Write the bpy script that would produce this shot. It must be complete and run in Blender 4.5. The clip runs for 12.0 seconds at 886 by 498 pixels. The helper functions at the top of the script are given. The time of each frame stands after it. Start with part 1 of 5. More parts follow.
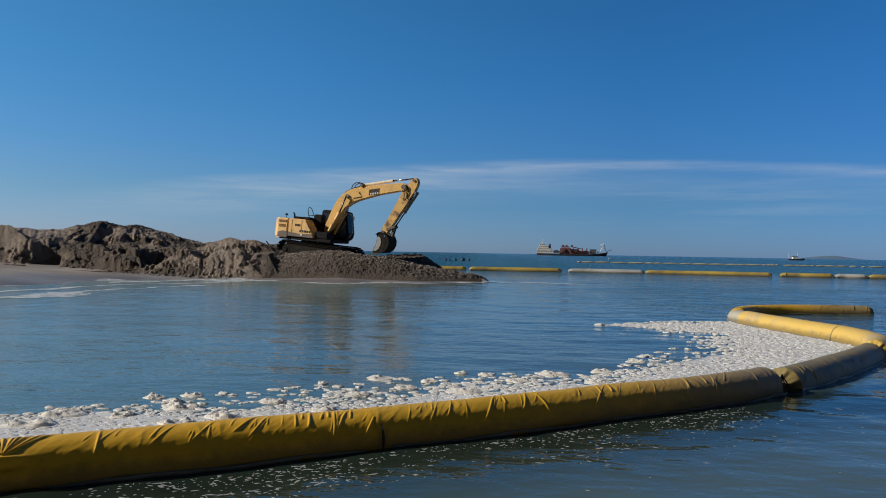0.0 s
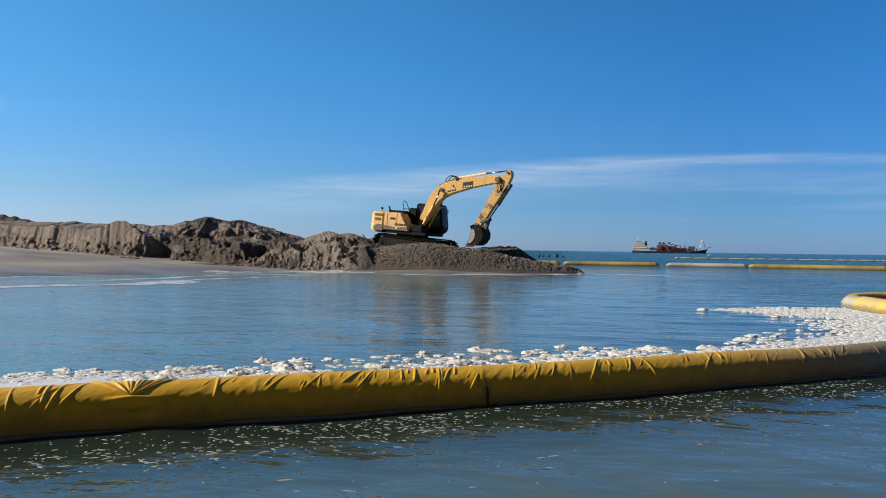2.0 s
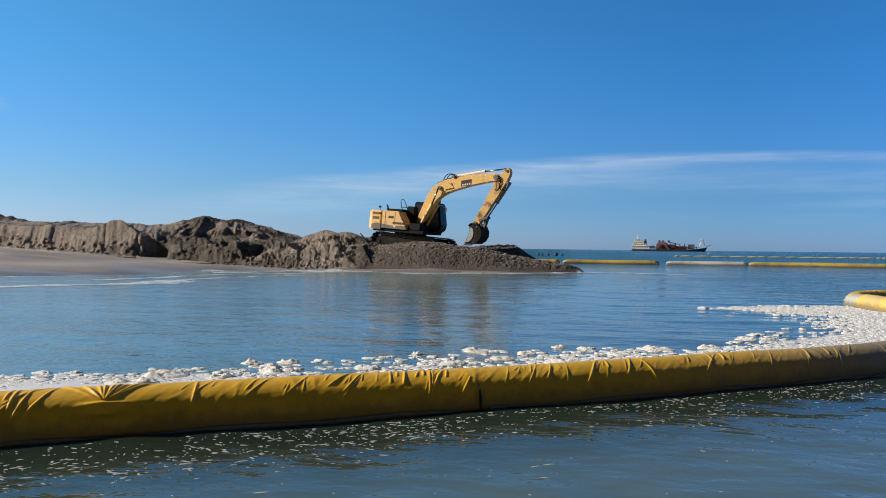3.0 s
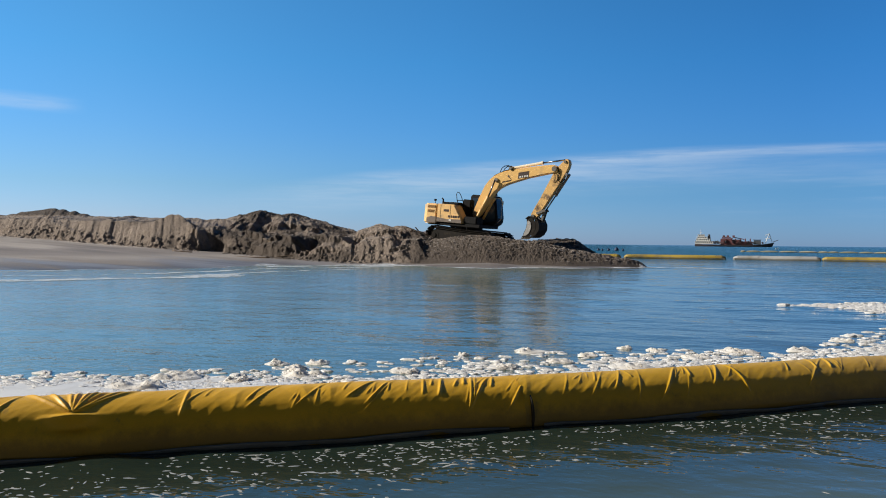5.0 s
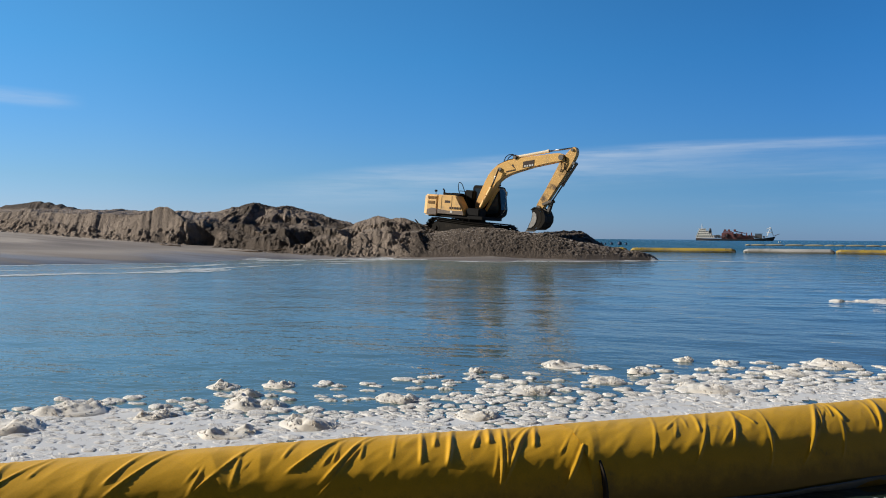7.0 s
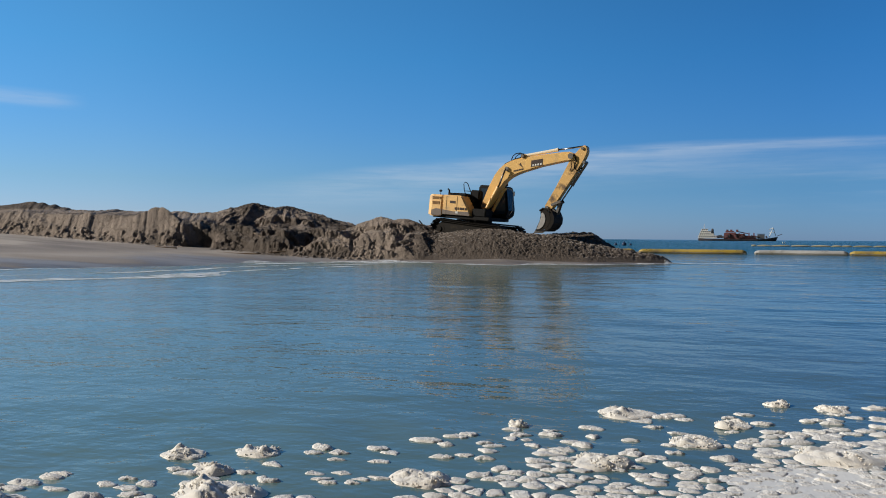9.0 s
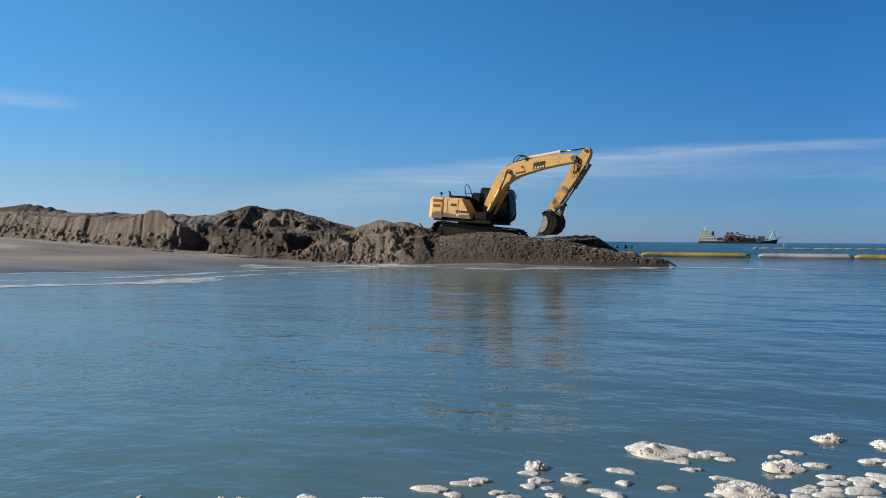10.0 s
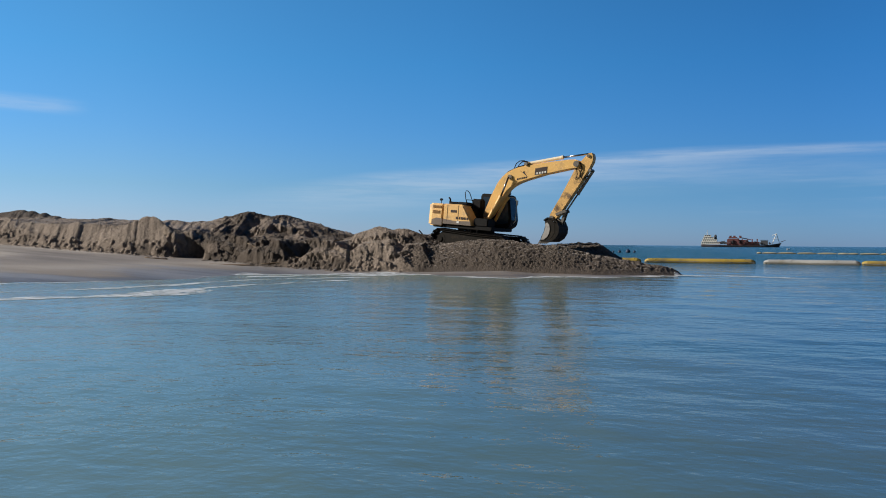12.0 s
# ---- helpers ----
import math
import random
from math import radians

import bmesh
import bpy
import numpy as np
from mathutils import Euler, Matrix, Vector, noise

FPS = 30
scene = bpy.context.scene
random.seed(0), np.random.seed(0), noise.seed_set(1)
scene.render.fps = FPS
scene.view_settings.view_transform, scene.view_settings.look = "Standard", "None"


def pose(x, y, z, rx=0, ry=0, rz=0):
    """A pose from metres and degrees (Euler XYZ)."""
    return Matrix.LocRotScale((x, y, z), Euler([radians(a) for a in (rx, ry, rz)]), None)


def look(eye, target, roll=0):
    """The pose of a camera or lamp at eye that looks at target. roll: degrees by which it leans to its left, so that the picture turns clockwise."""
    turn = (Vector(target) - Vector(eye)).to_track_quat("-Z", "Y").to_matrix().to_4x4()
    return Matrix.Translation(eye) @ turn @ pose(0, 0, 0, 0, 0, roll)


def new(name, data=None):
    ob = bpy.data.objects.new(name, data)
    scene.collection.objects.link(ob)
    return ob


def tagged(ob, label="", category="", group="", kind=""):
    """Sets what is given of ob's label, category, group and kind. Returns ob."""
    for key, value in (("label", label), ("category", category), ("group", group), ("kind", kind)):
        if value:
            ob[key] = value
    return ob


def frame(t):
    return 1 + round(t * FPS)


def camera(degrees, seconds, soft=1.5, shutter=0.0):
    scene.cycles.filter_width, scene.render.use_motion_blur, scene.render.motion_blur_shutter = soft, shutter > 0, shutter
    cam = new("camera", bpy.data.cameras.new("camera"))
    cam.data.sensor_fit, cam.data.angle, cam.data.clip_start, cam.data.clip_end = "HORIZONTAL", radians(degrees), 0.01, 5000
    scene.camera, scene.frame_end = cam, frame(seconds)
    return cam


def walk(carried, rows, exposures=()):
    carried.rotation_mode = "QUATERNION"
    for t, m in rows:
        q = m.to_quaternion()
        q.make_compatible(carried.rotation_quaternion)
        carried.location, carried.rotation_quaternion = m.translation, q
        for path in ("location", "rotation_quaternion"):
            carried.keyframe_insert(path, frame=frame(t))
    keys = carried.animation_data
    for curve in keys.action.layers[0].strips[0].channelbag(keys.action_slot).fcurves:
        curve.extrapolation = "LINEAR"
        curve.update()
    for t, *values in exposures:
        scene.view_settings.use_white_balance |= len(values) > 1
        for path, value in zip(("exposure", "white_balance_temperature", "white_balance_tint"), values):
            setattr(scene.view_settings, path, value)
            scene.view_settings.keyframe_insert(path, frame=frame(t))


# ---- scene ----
cam = camera(59.6, 12.0, soft=1.0)
PATH = [
    (0, (0.387, 0.826, 1.603), (0.293, 2.824, 1.611), 1.0),
    (0.5, (0.343, 0.757, 1.516), (0.25, 2.754, 1.526), 0.85),
    (1, (0.312, 0.691, 1.444), (0.216, 2.689, 1.452), 0.85),
    (1.5, (0.295, 0.706, 1.332), (0.036, 2.689, 1.333), 0.8),
    (2, (0.305, 0.805, 1.270), (-0.026, 2.778, 1.270), 0.75),
    (2.5, (0.310, 0.935, 1.263), (-0.016, 2.908, 1.261), 0.65),
    (3, (0.330, 1.082, 1.258), (0.000, 3.055, 1.255), 0.6),
    (5, (0.247, 2.130, 1.173), (-0.230, 4.072, 1.157), 0.55),
    (5.5, (0.153, 2.656, 1.126), (-0.325, 4.598, 1.105), 0.5),
    (6, (0.017, 3.212, 1.098), (-0.460, 5.154, 1.070), 0.5),
    (6.5, (-0.143, 3.687, 1.070), (-0.623, 5.629, 1.041), 0.4),
    (7, (-0.265, 4.050, 1.055), (-0.743, 5.992, 1.026), 0.38),
    (7.5, (-0.388, 4.391, 1.062), (-0.867, 6.333, 1.032), 0.38),
    (9.5, (-0.890, 5.688, 1.162), (-1.372, 7.629, 1.135), 0.4),
    (10, (-0.966, 5.974, 1.192), (-1.448, 7.915, 1.169), 0.42),
    (10.5, (-1.029, 6.237, 1.242), (-1.514, 8.177, 1.223), 0.46),
    (11, (-1.110, 6.500, 1.318), (-1.592, 8.441, 1.299), 0.46),
    (11.5, (-1.100, 6.680, 1.360), (-1.584, 8.621, 1.343), 0.45),
    (12, (-1.044, 6.782, 1.376), (-1.532, 8.722, 1.362), 0.43),
]
walk(cam, [(t, look(eye, target, roll)) for t, eye, target, roll in PATH],
     exposures=[(0, -0.34), (0.5, -0.07), (0.9, 0.10), (5.5, 0.11), (7.0, -0.02), (7.5, -0.15), (9.5, -0.09), (12, -0.02)])

# ---- world, sun ----
SUN_ELEVATION = radians(26.5)
SUN_TO = Vector((-0.978 * math.cos(SUN_ELEVATION), -0.21 * math.cos(SUN_ELEVATION), math.sin(SUN_ELEVATION))).normalized()


class Nodes:
    """Short calls for node trees."""

    def __init__(self, tree):
        self.tree = tree

    def add(self, kind, **inputs):
        node = self.tree.nodes.new(kind)
        for key, value in inputs.items():
            self.put(node.inputs[key.replace("_", " ")], value)
        return node

    def put(self, socket, value):
        if isinstance(value, bpy.types.NodeSocket):
            self.tree.links.new(value, socket)
        else:
            socket.default_value = value

    def math(self, op, a, b=0.0, c=0.0):
        node = self.tree.nodes.new("ShaderNodeMath")
        node.operation = op
        for i, value in enumerate((a, b, c)):
            self.put(node.inputs[i], value)
        return node.outputs[0]

    def mix(self, fac, a, b, blend="MIX"):
        node = self.tree.nodes.new("ShaderNodeMix")
        node.data_type, node.blend_type = "RGBA", blend
        self.put(node.inputs[0], fac)
        self.put(node.inputs[6], a if isinstance(a, bpy.types.NodeSocket) else (*a, 1))
        self.put(node.inputs[7], b if isinstance(b, bpy.types.NodeSocket) else (*b, 1))
        return node.outputs[2]

    def smooth(self, value, low, high, to_low=0.0, to_high=1.0):
        node = self.tree.nodes.new("ShaderNodeMapRange")
        node.interpolation_type = "SMOOTHSTEP"
        for i, v in enumerate((value, low, high, to_low, to_high)):
            self.put(node.inputs[i], v)
        return node.outputs[0]

    def noise(self, vector, scale, detail=4.0, rough=0.55, stretch=None, shift=None):
        if stretch or shift:
            m = self.tree.nodes.new("ShaderNodeMapping")
            self.put(m.inputs["Vector"], vector)
            m.inputs["Scale"].default_value = stretch or (1, 1, 1)
            m.inputs["Location"].default_value = shift or (0, 0, 0)
            vector = m.outputs[0]
        n = self.tree.nodes.new("ShaderNodeTexNoise")
        self.put(n.inputs["Vector"], vector)
        n.inputs["Scale"].default_value = scale
        n.inputs["Detail"].default_value = detail
        n.inputs["Roughness"].default_value = rough
        return n.outputs["Fac"]


world = bpy.data.worlds.new("world")
scene.world = world
world.use_nodes = True
w = Nodes(world.node_tree)
sky = w.add("ShaderNodeTexSky")
sky.sky_type, sky.sun_disc = "NISHITA", False
sky.sun_elevation, sky.sun_rotation = SUN_ELEVATION, radians(-102)
sky.altitude, sky.air_density, sky.dust_density, sky.ozone_density = 0, 1.0, 0.2, 3.0
way = w.add("ShaderNodeTexCoord").outputs["Generated"]
xyz = w.add("ShaderNodeSeparateXYZ", Vector=way)
azimuth = w.math("MULTIPLY", w.math("ARCTAN2", xyz.outputs[0], xyz.outputs[1]), 57.2958)
elevation = w.math("MULTIPLY", w.math("ARCSINE", xyz.outputs[2]), 57.2958)
# the clear air's own blue: hazier and paler low down, deep overhead
def tint_ramp(fac, stops):
    ramp = w.add("ShaderNodeValToRGB", Fac=fac)
    for i, (at, tint) in enumerate(stops):
        stop = ramp.color_ramp.elements[i] if i < 2 else ramp.color_ramp.elements.new(at)
        stop.position, stop.color = at, (*tint, 1)
    return ramp.outputs[0]


by_height = tint_ramp(w.math("DIVIDE", elevation, 25.0), [(0.0, (0.48, 0.41, 0.94)), (1.0, (0.33, 0.56, 0.87)), (0.16, (0.40, 0.413, 0.765)), (0.32, (0.345, 0.45, 0.83)), (0.52, (0.30, 0.50, 0.865))])
by_side = tint_ramp(w.math("MULTIPLY_ADD", azimuth, 1 / 120, 0.5), [(0.10, (0.68, 0.98, 0.80)), (0.92, (0.24, 0.54, 0.62)), (0.19, (0.70, 1.0, 0.81)), (0.383, (0.53, 0.91, 0.81)), (0.592, (0.325, 0.66, 0.66))])
deep_blue = w.mix(1.0, w.mix(1.0, by_height, by_side, "MULTIPLY"), (2.0, 2.0, 1.93), "MULTIPLY")
# out to sea the air is deep blue; the rest is neutral, dimmed to deepen shade
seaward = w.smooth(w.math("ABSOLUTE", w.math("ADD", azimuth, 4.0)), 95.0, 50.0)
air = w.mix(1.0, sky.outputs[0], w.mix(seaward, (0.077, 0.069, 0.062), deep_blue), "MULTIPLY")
# thin cirrus: a long streak, a faint sheet under it and a wisp
flat = w.add("ShaderNodeCombineXYZ", X=w.math("MULTIPLY", azimuth, 0.07), Y=elevation)
wisps = w.noise(flat.outputs[0], 1.3, 7, 0.64)
wobble = w.math("MULTIPLY_ADD", w.noise(flat.outputs[0], 0.5, 2), 0.9, -0.45)
off = w.math("SUBTRACT", azimuth, 8.0)
middle = w.math("ADD", w.math("MULTIPLY_ADD", w.math("MULTIPLY", off, off), -0.0023, 6.6), wobble)
rise = w.math("SUBTRACT", elevation, middle)
streak = w.math("MULTIPLY", w.smooth(rise, -0.70, 0.0), w.smooth(rise, 0.48, -0.02))
streak = w.math("MULTIPLY", streak, w.smooth(azimuth, -16.0, 3.0))
sheet = w.math("MULTIPLY", w.smooth(rise, -3.4, -0.6), w.smooth(rise, 0.5, -0.4))
sheet = w.math("MULTIPLY", sheet, w.math("MULTIPLY", w.smooth(azimuth, -34.0, -14.0), w.smooth(azimuth, 16.0, -8.0, 0.25, 1.0)))
wisp = w.math("MULTIPLY", w.smooth(w.math("ABSOLUTE", w.math("SUBTRACT", elevation, 8.9)), 0.75, 0.1),
              w.smooth(w.math("ABSOLUTE", w.math("ADD", azimuth, 43.5)), 5.2, 2.0))
veil = w.math("MULTIPLY", w.math("ADD", w.math("MULTIPLY", streak, 0.24), w.math("ADD", w.math("MULTIPLY", sheet, 0.40), w.math("MULTIPLY", wisp, 0.30))),
              w.smooth(wisps, 0.30, 0.68, 0.25, 1.0))
# faint low patches of haze out to sea
patches = w.smooth(w.noise(flat.outputs[0], 0.75, 5, 0.6, shift=(3.3, 1.1, 0.0)), 0.48, 0.72)
patches = w.math("MULTIPLY", patches, w.math("MULTIPLY", w.smooth(elevation, 1.2, 3.0), w.smooth(elevation, 6.2, 4.2)))
veil = w.math("ADD", veil, w.math("MULTIPLY", patches, w.smooth(azimuth, -8.0, 4.0, 0.0, 0.12)))
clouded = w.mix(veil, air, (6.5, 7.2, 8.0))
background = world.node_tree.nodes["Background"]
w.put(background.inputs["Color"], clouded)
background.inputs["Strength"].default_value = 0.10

sun = new("sun", bpy.data.lights.new("sun", "SUN"))
sun.data.energy, sun.data.angle, sun.data.color = 5.0, radians(0.5), (1.0, 0.93, 0.82)
sun.matrix_world = look(SUN_TO * 100, (0, 0, 0))


# ---- materials ----
def material(name, base, rough=0.6, metal=0.0, vary=0.25, grain=40.0, bump=0.0, stain=None, stain_amount=0.4, stain_scale=1.5, ior=1.5):
    """A surface with fine grain, broad patches, stains and relief."""
    m = bpy.data.materials.new(name)
    m.use_nodes = True
    n = Nodes(m.node_tree)
    bsdf = m.node_tree.nodes["Principled BSDF"]
    place = n.add("ShaderNodeTexCoord").outputs["Object"]
    random_tone = n.add("ShaderNodeObjectInfo").outputs["Random"]
    fine = n.noise(place, grain, 5)
    broad = n.noise(place, stain_scale, 5, 0.6)
    low, high = [c * (1 - vary) for c in base], [min(1.0, c * (1 + vary)) for c in base]
    colour = n.mix(n.math("ADD", n.math("MULTIPLY", fine, 0.75), n.math("MULTIPLY", random_tone, 0.25)), low, high)
    if stain:
        colour = n.mix(n.smooth(broad, 0.5, 0.72, 0.0, stain_amount), colour, stain)
    n.put(bsdf.inputs["Base Color"], colour)
    n.put(bsdf.inputs["Roughness"], n.math("MULTIPLY_ADD", broad, 0.25, rough - 0.12))
    bsdf.inputs["Metallic"].default_value = metal
    bsdf.inputs["IOR"].default_value = ior
    if bump:
        b = n.add("ShaderNodeBump", Height=n.math("ADD", fine, n.math("MULTIPLY", broad, 1.5)), Distance=bump, Strength=0.7)
        n.put(bsdf.inputs["Normal"], b.outputs[0])
    return m


def water_material():
    m = bpy.data.materials.new("water")
    m.use_nodes = True
    n = Nodes(m.node_tree)
    place = n.add("ShaderNodeTexCoord").outputs["Object"]
    y = n.add("ShaderNodeSeparateXYZ", Vector=place).outputs[1]
    silt = n.noise(place, 0.12, 4, 0.6, stretch=(0.4, 1.0, 1.0))
    shallow = n.mix(n.smooth(silt, 0.3, 0.75), (0.044, 0.108, 0.124), (0.105, 0.142, 0.136))
    # towards the beach the water is coloured paler
    x = n.add("ShaderNodeSeparateXYZ", Vector=place).outputs[0]
    shallow = n.mix(n.smooth(x, 3.0, -12.0, 0.0, 0.9), shallow, (0.26, 0.365, 0.315))
    # the water that the booms hold back is cloudy; on their open side it is clear
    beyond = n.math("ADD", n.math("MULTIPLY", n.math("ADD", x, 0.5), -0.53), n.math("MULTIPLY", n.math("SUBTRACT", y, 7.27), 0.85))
    # next to the boom its dark reflection and shade are painted into the colour
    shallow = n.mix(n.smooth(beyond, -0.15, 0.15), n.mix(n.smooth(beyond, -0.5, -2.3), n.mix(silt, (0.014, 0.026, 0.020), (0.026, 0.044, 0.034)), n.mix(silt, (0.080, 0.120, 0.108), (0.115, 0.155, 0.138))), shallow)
    # the open sea past the spit is deeper and choppier than the sheltered pool
    lee = n.math("MULTIPLY", n.smooth(n.math("MULTIPLY_ADD", y, -0.12, x), -2.0, 6.0), n.smooth(y, 9.0, 26.0, 0.0, 0.45))
    open_sea = n.math("MAXIMUM", n.smooth(y, 38.0, 95.0), lee)
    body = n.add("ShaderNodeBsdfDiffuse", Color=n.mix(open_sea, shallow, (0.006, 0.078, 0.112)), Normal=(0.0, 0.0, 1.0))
    chop = n.noise(place, 1.25, 3, 0.45, stretch=(0.42, 1.0, 1.0))
    ripple = n.noise(place, 5.5, 3, 0.55, stretch=(0.75, 1.0, 1.0), shift=(3.1, 7.7, 0.0))
    calm = n.noise(place, 0.22, 2, 0.5, stretch=(0.35, 1.0, 1.0))
    height = n.math("ADD", n.math("MULTIPLY", chop, 0.048), n.math("MULTIPLY", ripple, n.smooth(x, 2.0, -6.0, 0.012, 0.027)))
    swell = n.noise(place, 0.6, 3, 0.6, stretch=(2.2, 1.0, 1.0), shift=(1.7, 4.1, 0.0))
    height = n.math("ADD", height, n.math("MULTIPLY", n.math("MULTIPLY", swell, n.smooth(x, -5.0, -13.0, 0.25, 1.0)), n.smooth(y, 8.0, 24.0, 0.0, 0.13)))
    height = n.math("MULTIPLY", height, n.math("MULTIPLY_ADD", open_sea, 7.0, 1.0))
    b = n.add("ShaderNodeBump", Height=height, Distance=1.0, Strength=n.math("ADD", n.smooth(calm, 0.3, 0.7, 0.45, 1.0), n.math("MULTIPLY", open_sea, 0.25)))
    # light comes back out of the cloudy water evenly; the mirror on top follows every ripple
    choppy = n.math("MULTIPLY", n.smooth(x, -1.5, -9.0), 0.12)
    shine = n.add("ShaderNodeBsdfGlossy", Color=(1, 1, 1, 1), Roughness=n.math("ADD", choppy, n.math("MULTIPLY_ADD", open_sea, 0.12, 0.03)), Normal=b.outputs[0])
    fresnel = n.add("ShaderNodeFresnel", IOR=1.333, Normal=b.outputs[0])
    both = n.add("ShaderNodeMixShader", Fac=n.math("MULTIPLY", fresnel.outputs[0], n.math("MULTIPLY", n.smooth(y, 45.0, 70.0, 1.0, 0.88), n.math("MULTIPLY_ADD", n.math("MULTIPLY", n.smooth(y, 18.0, 40.0), n.smooth(x, 22.0, 8.0)), -0.12, 1.0))))
    n.put(both.inputs[1], body.outputs[0])
    n.put(both.inputs[2], shine.outputs[0])
    n.put(m.node_tree.nodes["Material Output"].inputs["Surface"], both.outputs[0])
    return m


def sand_material():
    m = bpy.data.materials.new("sand")
    m.use_nodes = True
    n = Nodes(m.node_tree)
    bsdf = m.node_tree.nodes["Principled BSDF"]
    place = n.add("ShaderNodeTexCoord").outputs["Object"]
    grain = n.noise(place, 55.0, 4, 0.6)
    clods = n.noise(place, 6.5, 6, 0.68)
    crumbs = n.noise(place, 20.0, 5, 0.75)
    patch = n.noise(place, 0.45, 5, 0.6)
    streaks = n.noise(place, 0.5, 4, 0.55, stretch=(0.3, 1.2, 1.0), shift=(5.0, 2.0, 0.0))
    dry = n.mix(n.math("ADD", n.math("MULTIPLY", grain, 0.5), n.math("MULTIPLY", clods, 0.5)), (0.22, 0.172, 0.140), (0.64, 0.525, 0.44))
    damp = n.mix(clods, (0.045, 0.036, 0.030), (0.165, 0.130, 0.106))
    # freshly dug sand towards the spit's end is still damp
    fresh = n.smooth(n.add("ShaderNodeSeparateXYZ", Vector=place).outputs[0], -12.8, -8.2)
    # the slumped stretch is coloured darker towards its foot too
    place_x = n.add("ShaderNodeSeparateXYZ", Vector=place).outputs[0]
    deep = n.math("MULTIPLY", n.math("MULTIPLY", n.smooth(place_x, -23.6, -22.4), n.smooth(place_x, -14.0, -16.5)), n.smooth(n.add("ShaderNodeSeparateXYZ", Vector=place).outputs[2], 2.5, 1.3, 0.0, 0.62))
    fresh = n.math("MAXIMUM", fresh, deep)
    colour = n.mix(n.smooth(n.math("ADD", patch, n.math("MULTIPLY", fresh, 0.36)), 0.48, 0.66, 0.0, 0.85), dry, damp)
    # the highest sand is coloured darker
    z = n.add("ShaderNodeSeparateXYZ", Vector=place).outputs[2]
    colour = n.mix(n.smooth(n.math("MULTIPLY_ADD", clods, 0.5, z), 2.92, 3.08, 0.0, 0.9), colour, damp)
    # the strip that the last waves ran over is soaked
    level = n.smooth(n.add("ShaderNodeSeparateXYZ", Vector=n.add("ShaderNodeNewGeometry").outputs["Normal"]).outputs[2], 0.93, 0.985)
    level = n.math("MULTIPLY", level, n.smooth(z, 1.75, 1.35))
    smooth_beach = n.mix(n.math("MULTIPLY_ADD", grain, 0.3, n.math("MULTIPLY_ADD", n.smooth(streaks, 0.3, 0.7), 0.7, 0.0)), (0.235, 0.202, 0.178), (0.52, 0.458, 0.40))
    # a broad dark band of heavier sand lies along the upper beach
    band = n.math("MULTIPLY", n.smooth(n.math("MULTIPLY_ADD", streaks, 0.5, z), 0.62, 0.78), n.smooth(n.math("MULTIPLY_ADD", streaks, 0.5, z), 1.12, 0.90))
    smooth_beach = n.mix(n.math("MULTIPLY", band, 0.5), smooth_beach, (0.125, 0.105, 0.106))
    colour = n.mix(level, colour, smooth_beach)
    reach = n.math("MULTIPLY_ADD", streaks, 0.85, -0.20)
    wet = n.math("MULTIPLY", level, n.smooth(n.math("SUBTRACT", z, reach), 0.14, -0.12))
    colour = n.mix(wet, colour, n.mix(n.smooth(streaks, 0.35, 0.65), (0.150, 0.132, 0.122), (0.31, 0.278, 0.255)))
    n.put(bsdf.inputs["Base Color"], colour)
    n.put(bsdf.inputs["Roughness"], n.math("MULTIPLY_ADD", wet, -0.45, 0.92))
    relief = n.math("ADD", n.math("MULTIPLY", grain, 0.010), n.math("ADD", n.math("MULTIPLY", clods, 0.15), n.math("MULTIPLY", crumbs, 0.23)))
    b = n.add("ShaderNodeBump", Height=relief, Distance=1.0, Strength=n.math("MULTIPLY_ADD", level, -0.75, 0.9))
    n.put(bsdf.inputs["Normal"], b.outputs[0])
    return m


def tarp_material(name, base, dirt, dirt_low, soiled=None):
    """Coated yellow sheeting, faded and soiled in patches."""
    m = bpy.data.materials.new(name)
    m.use_nodes = True
    n = Nodes(m.node_tree)
    bsdf = m.node_tree.nodes["Principled BSDF"]
    place = n.add("ShaderNodeTexCoord").outputs["Object"]
    weave = n.noise(place, 160.0, 2)
    broad = n.noise(place, 1.1, 6, 0.65)
    spots = n.noise(place, 9.0, 5, 0.7)
    colour = n.mix(weave, [c * 0.85 for c in base], [c * 1.1 for c in base])
    colour = n.mix(n.smooth(broad, dirt_low, dirt_low + 0.22, 0.0, 0.75), colour, dirt)
    if soiled:  # dirtier towards one end
        along = n.math("MULTIPLY_ADD", broad, 1.5, n.add("ShaderNodeSeparateXYZ", Vector=place).outputs[0])
        colour = n.mix(n.smooth(along, soiled[0], soiled[1], 0.0, 0.9), colour, dirt)
    colour = n.mix(n.smooth(spots, 0.62, 0.74, 0.0, 0.35), colour, (0.20, 0.14, 0.06))
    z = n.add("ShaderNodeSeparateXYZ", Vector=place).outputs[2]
    # waterline grime, with the side's shade painted into the same dark band
    grime_and_shade = n.smooth(n.math("SUBTRACT", z, n.math("ADD", n.math("MULTIPLY", spots, 0.16), n.math("MULTIPLY", broad, 0.10))), 0.06, -0.08, 0.0, 0.62)
    colour = n.mix(grime_and_shade, colour, (0.055, 0.045, 0.022))
    n.put(bsdf.inputs["Base Color"], colour)
    n.put(bsdf.inputs["Roughness"], n.math("MULTIPLY_ADD", spots, 0.3, 0.36))
    b = n.add("ShaderNodeBump", Height=n.math("ADD", n.math("MULTIPLY", weave, 0.00008), n.math("MULTIPLY", spots, 0.0006)), Distance=1.0, Strength=0.6)
    n.put(bsdf.inputs["Normal"], b.outputs[0])
    return m


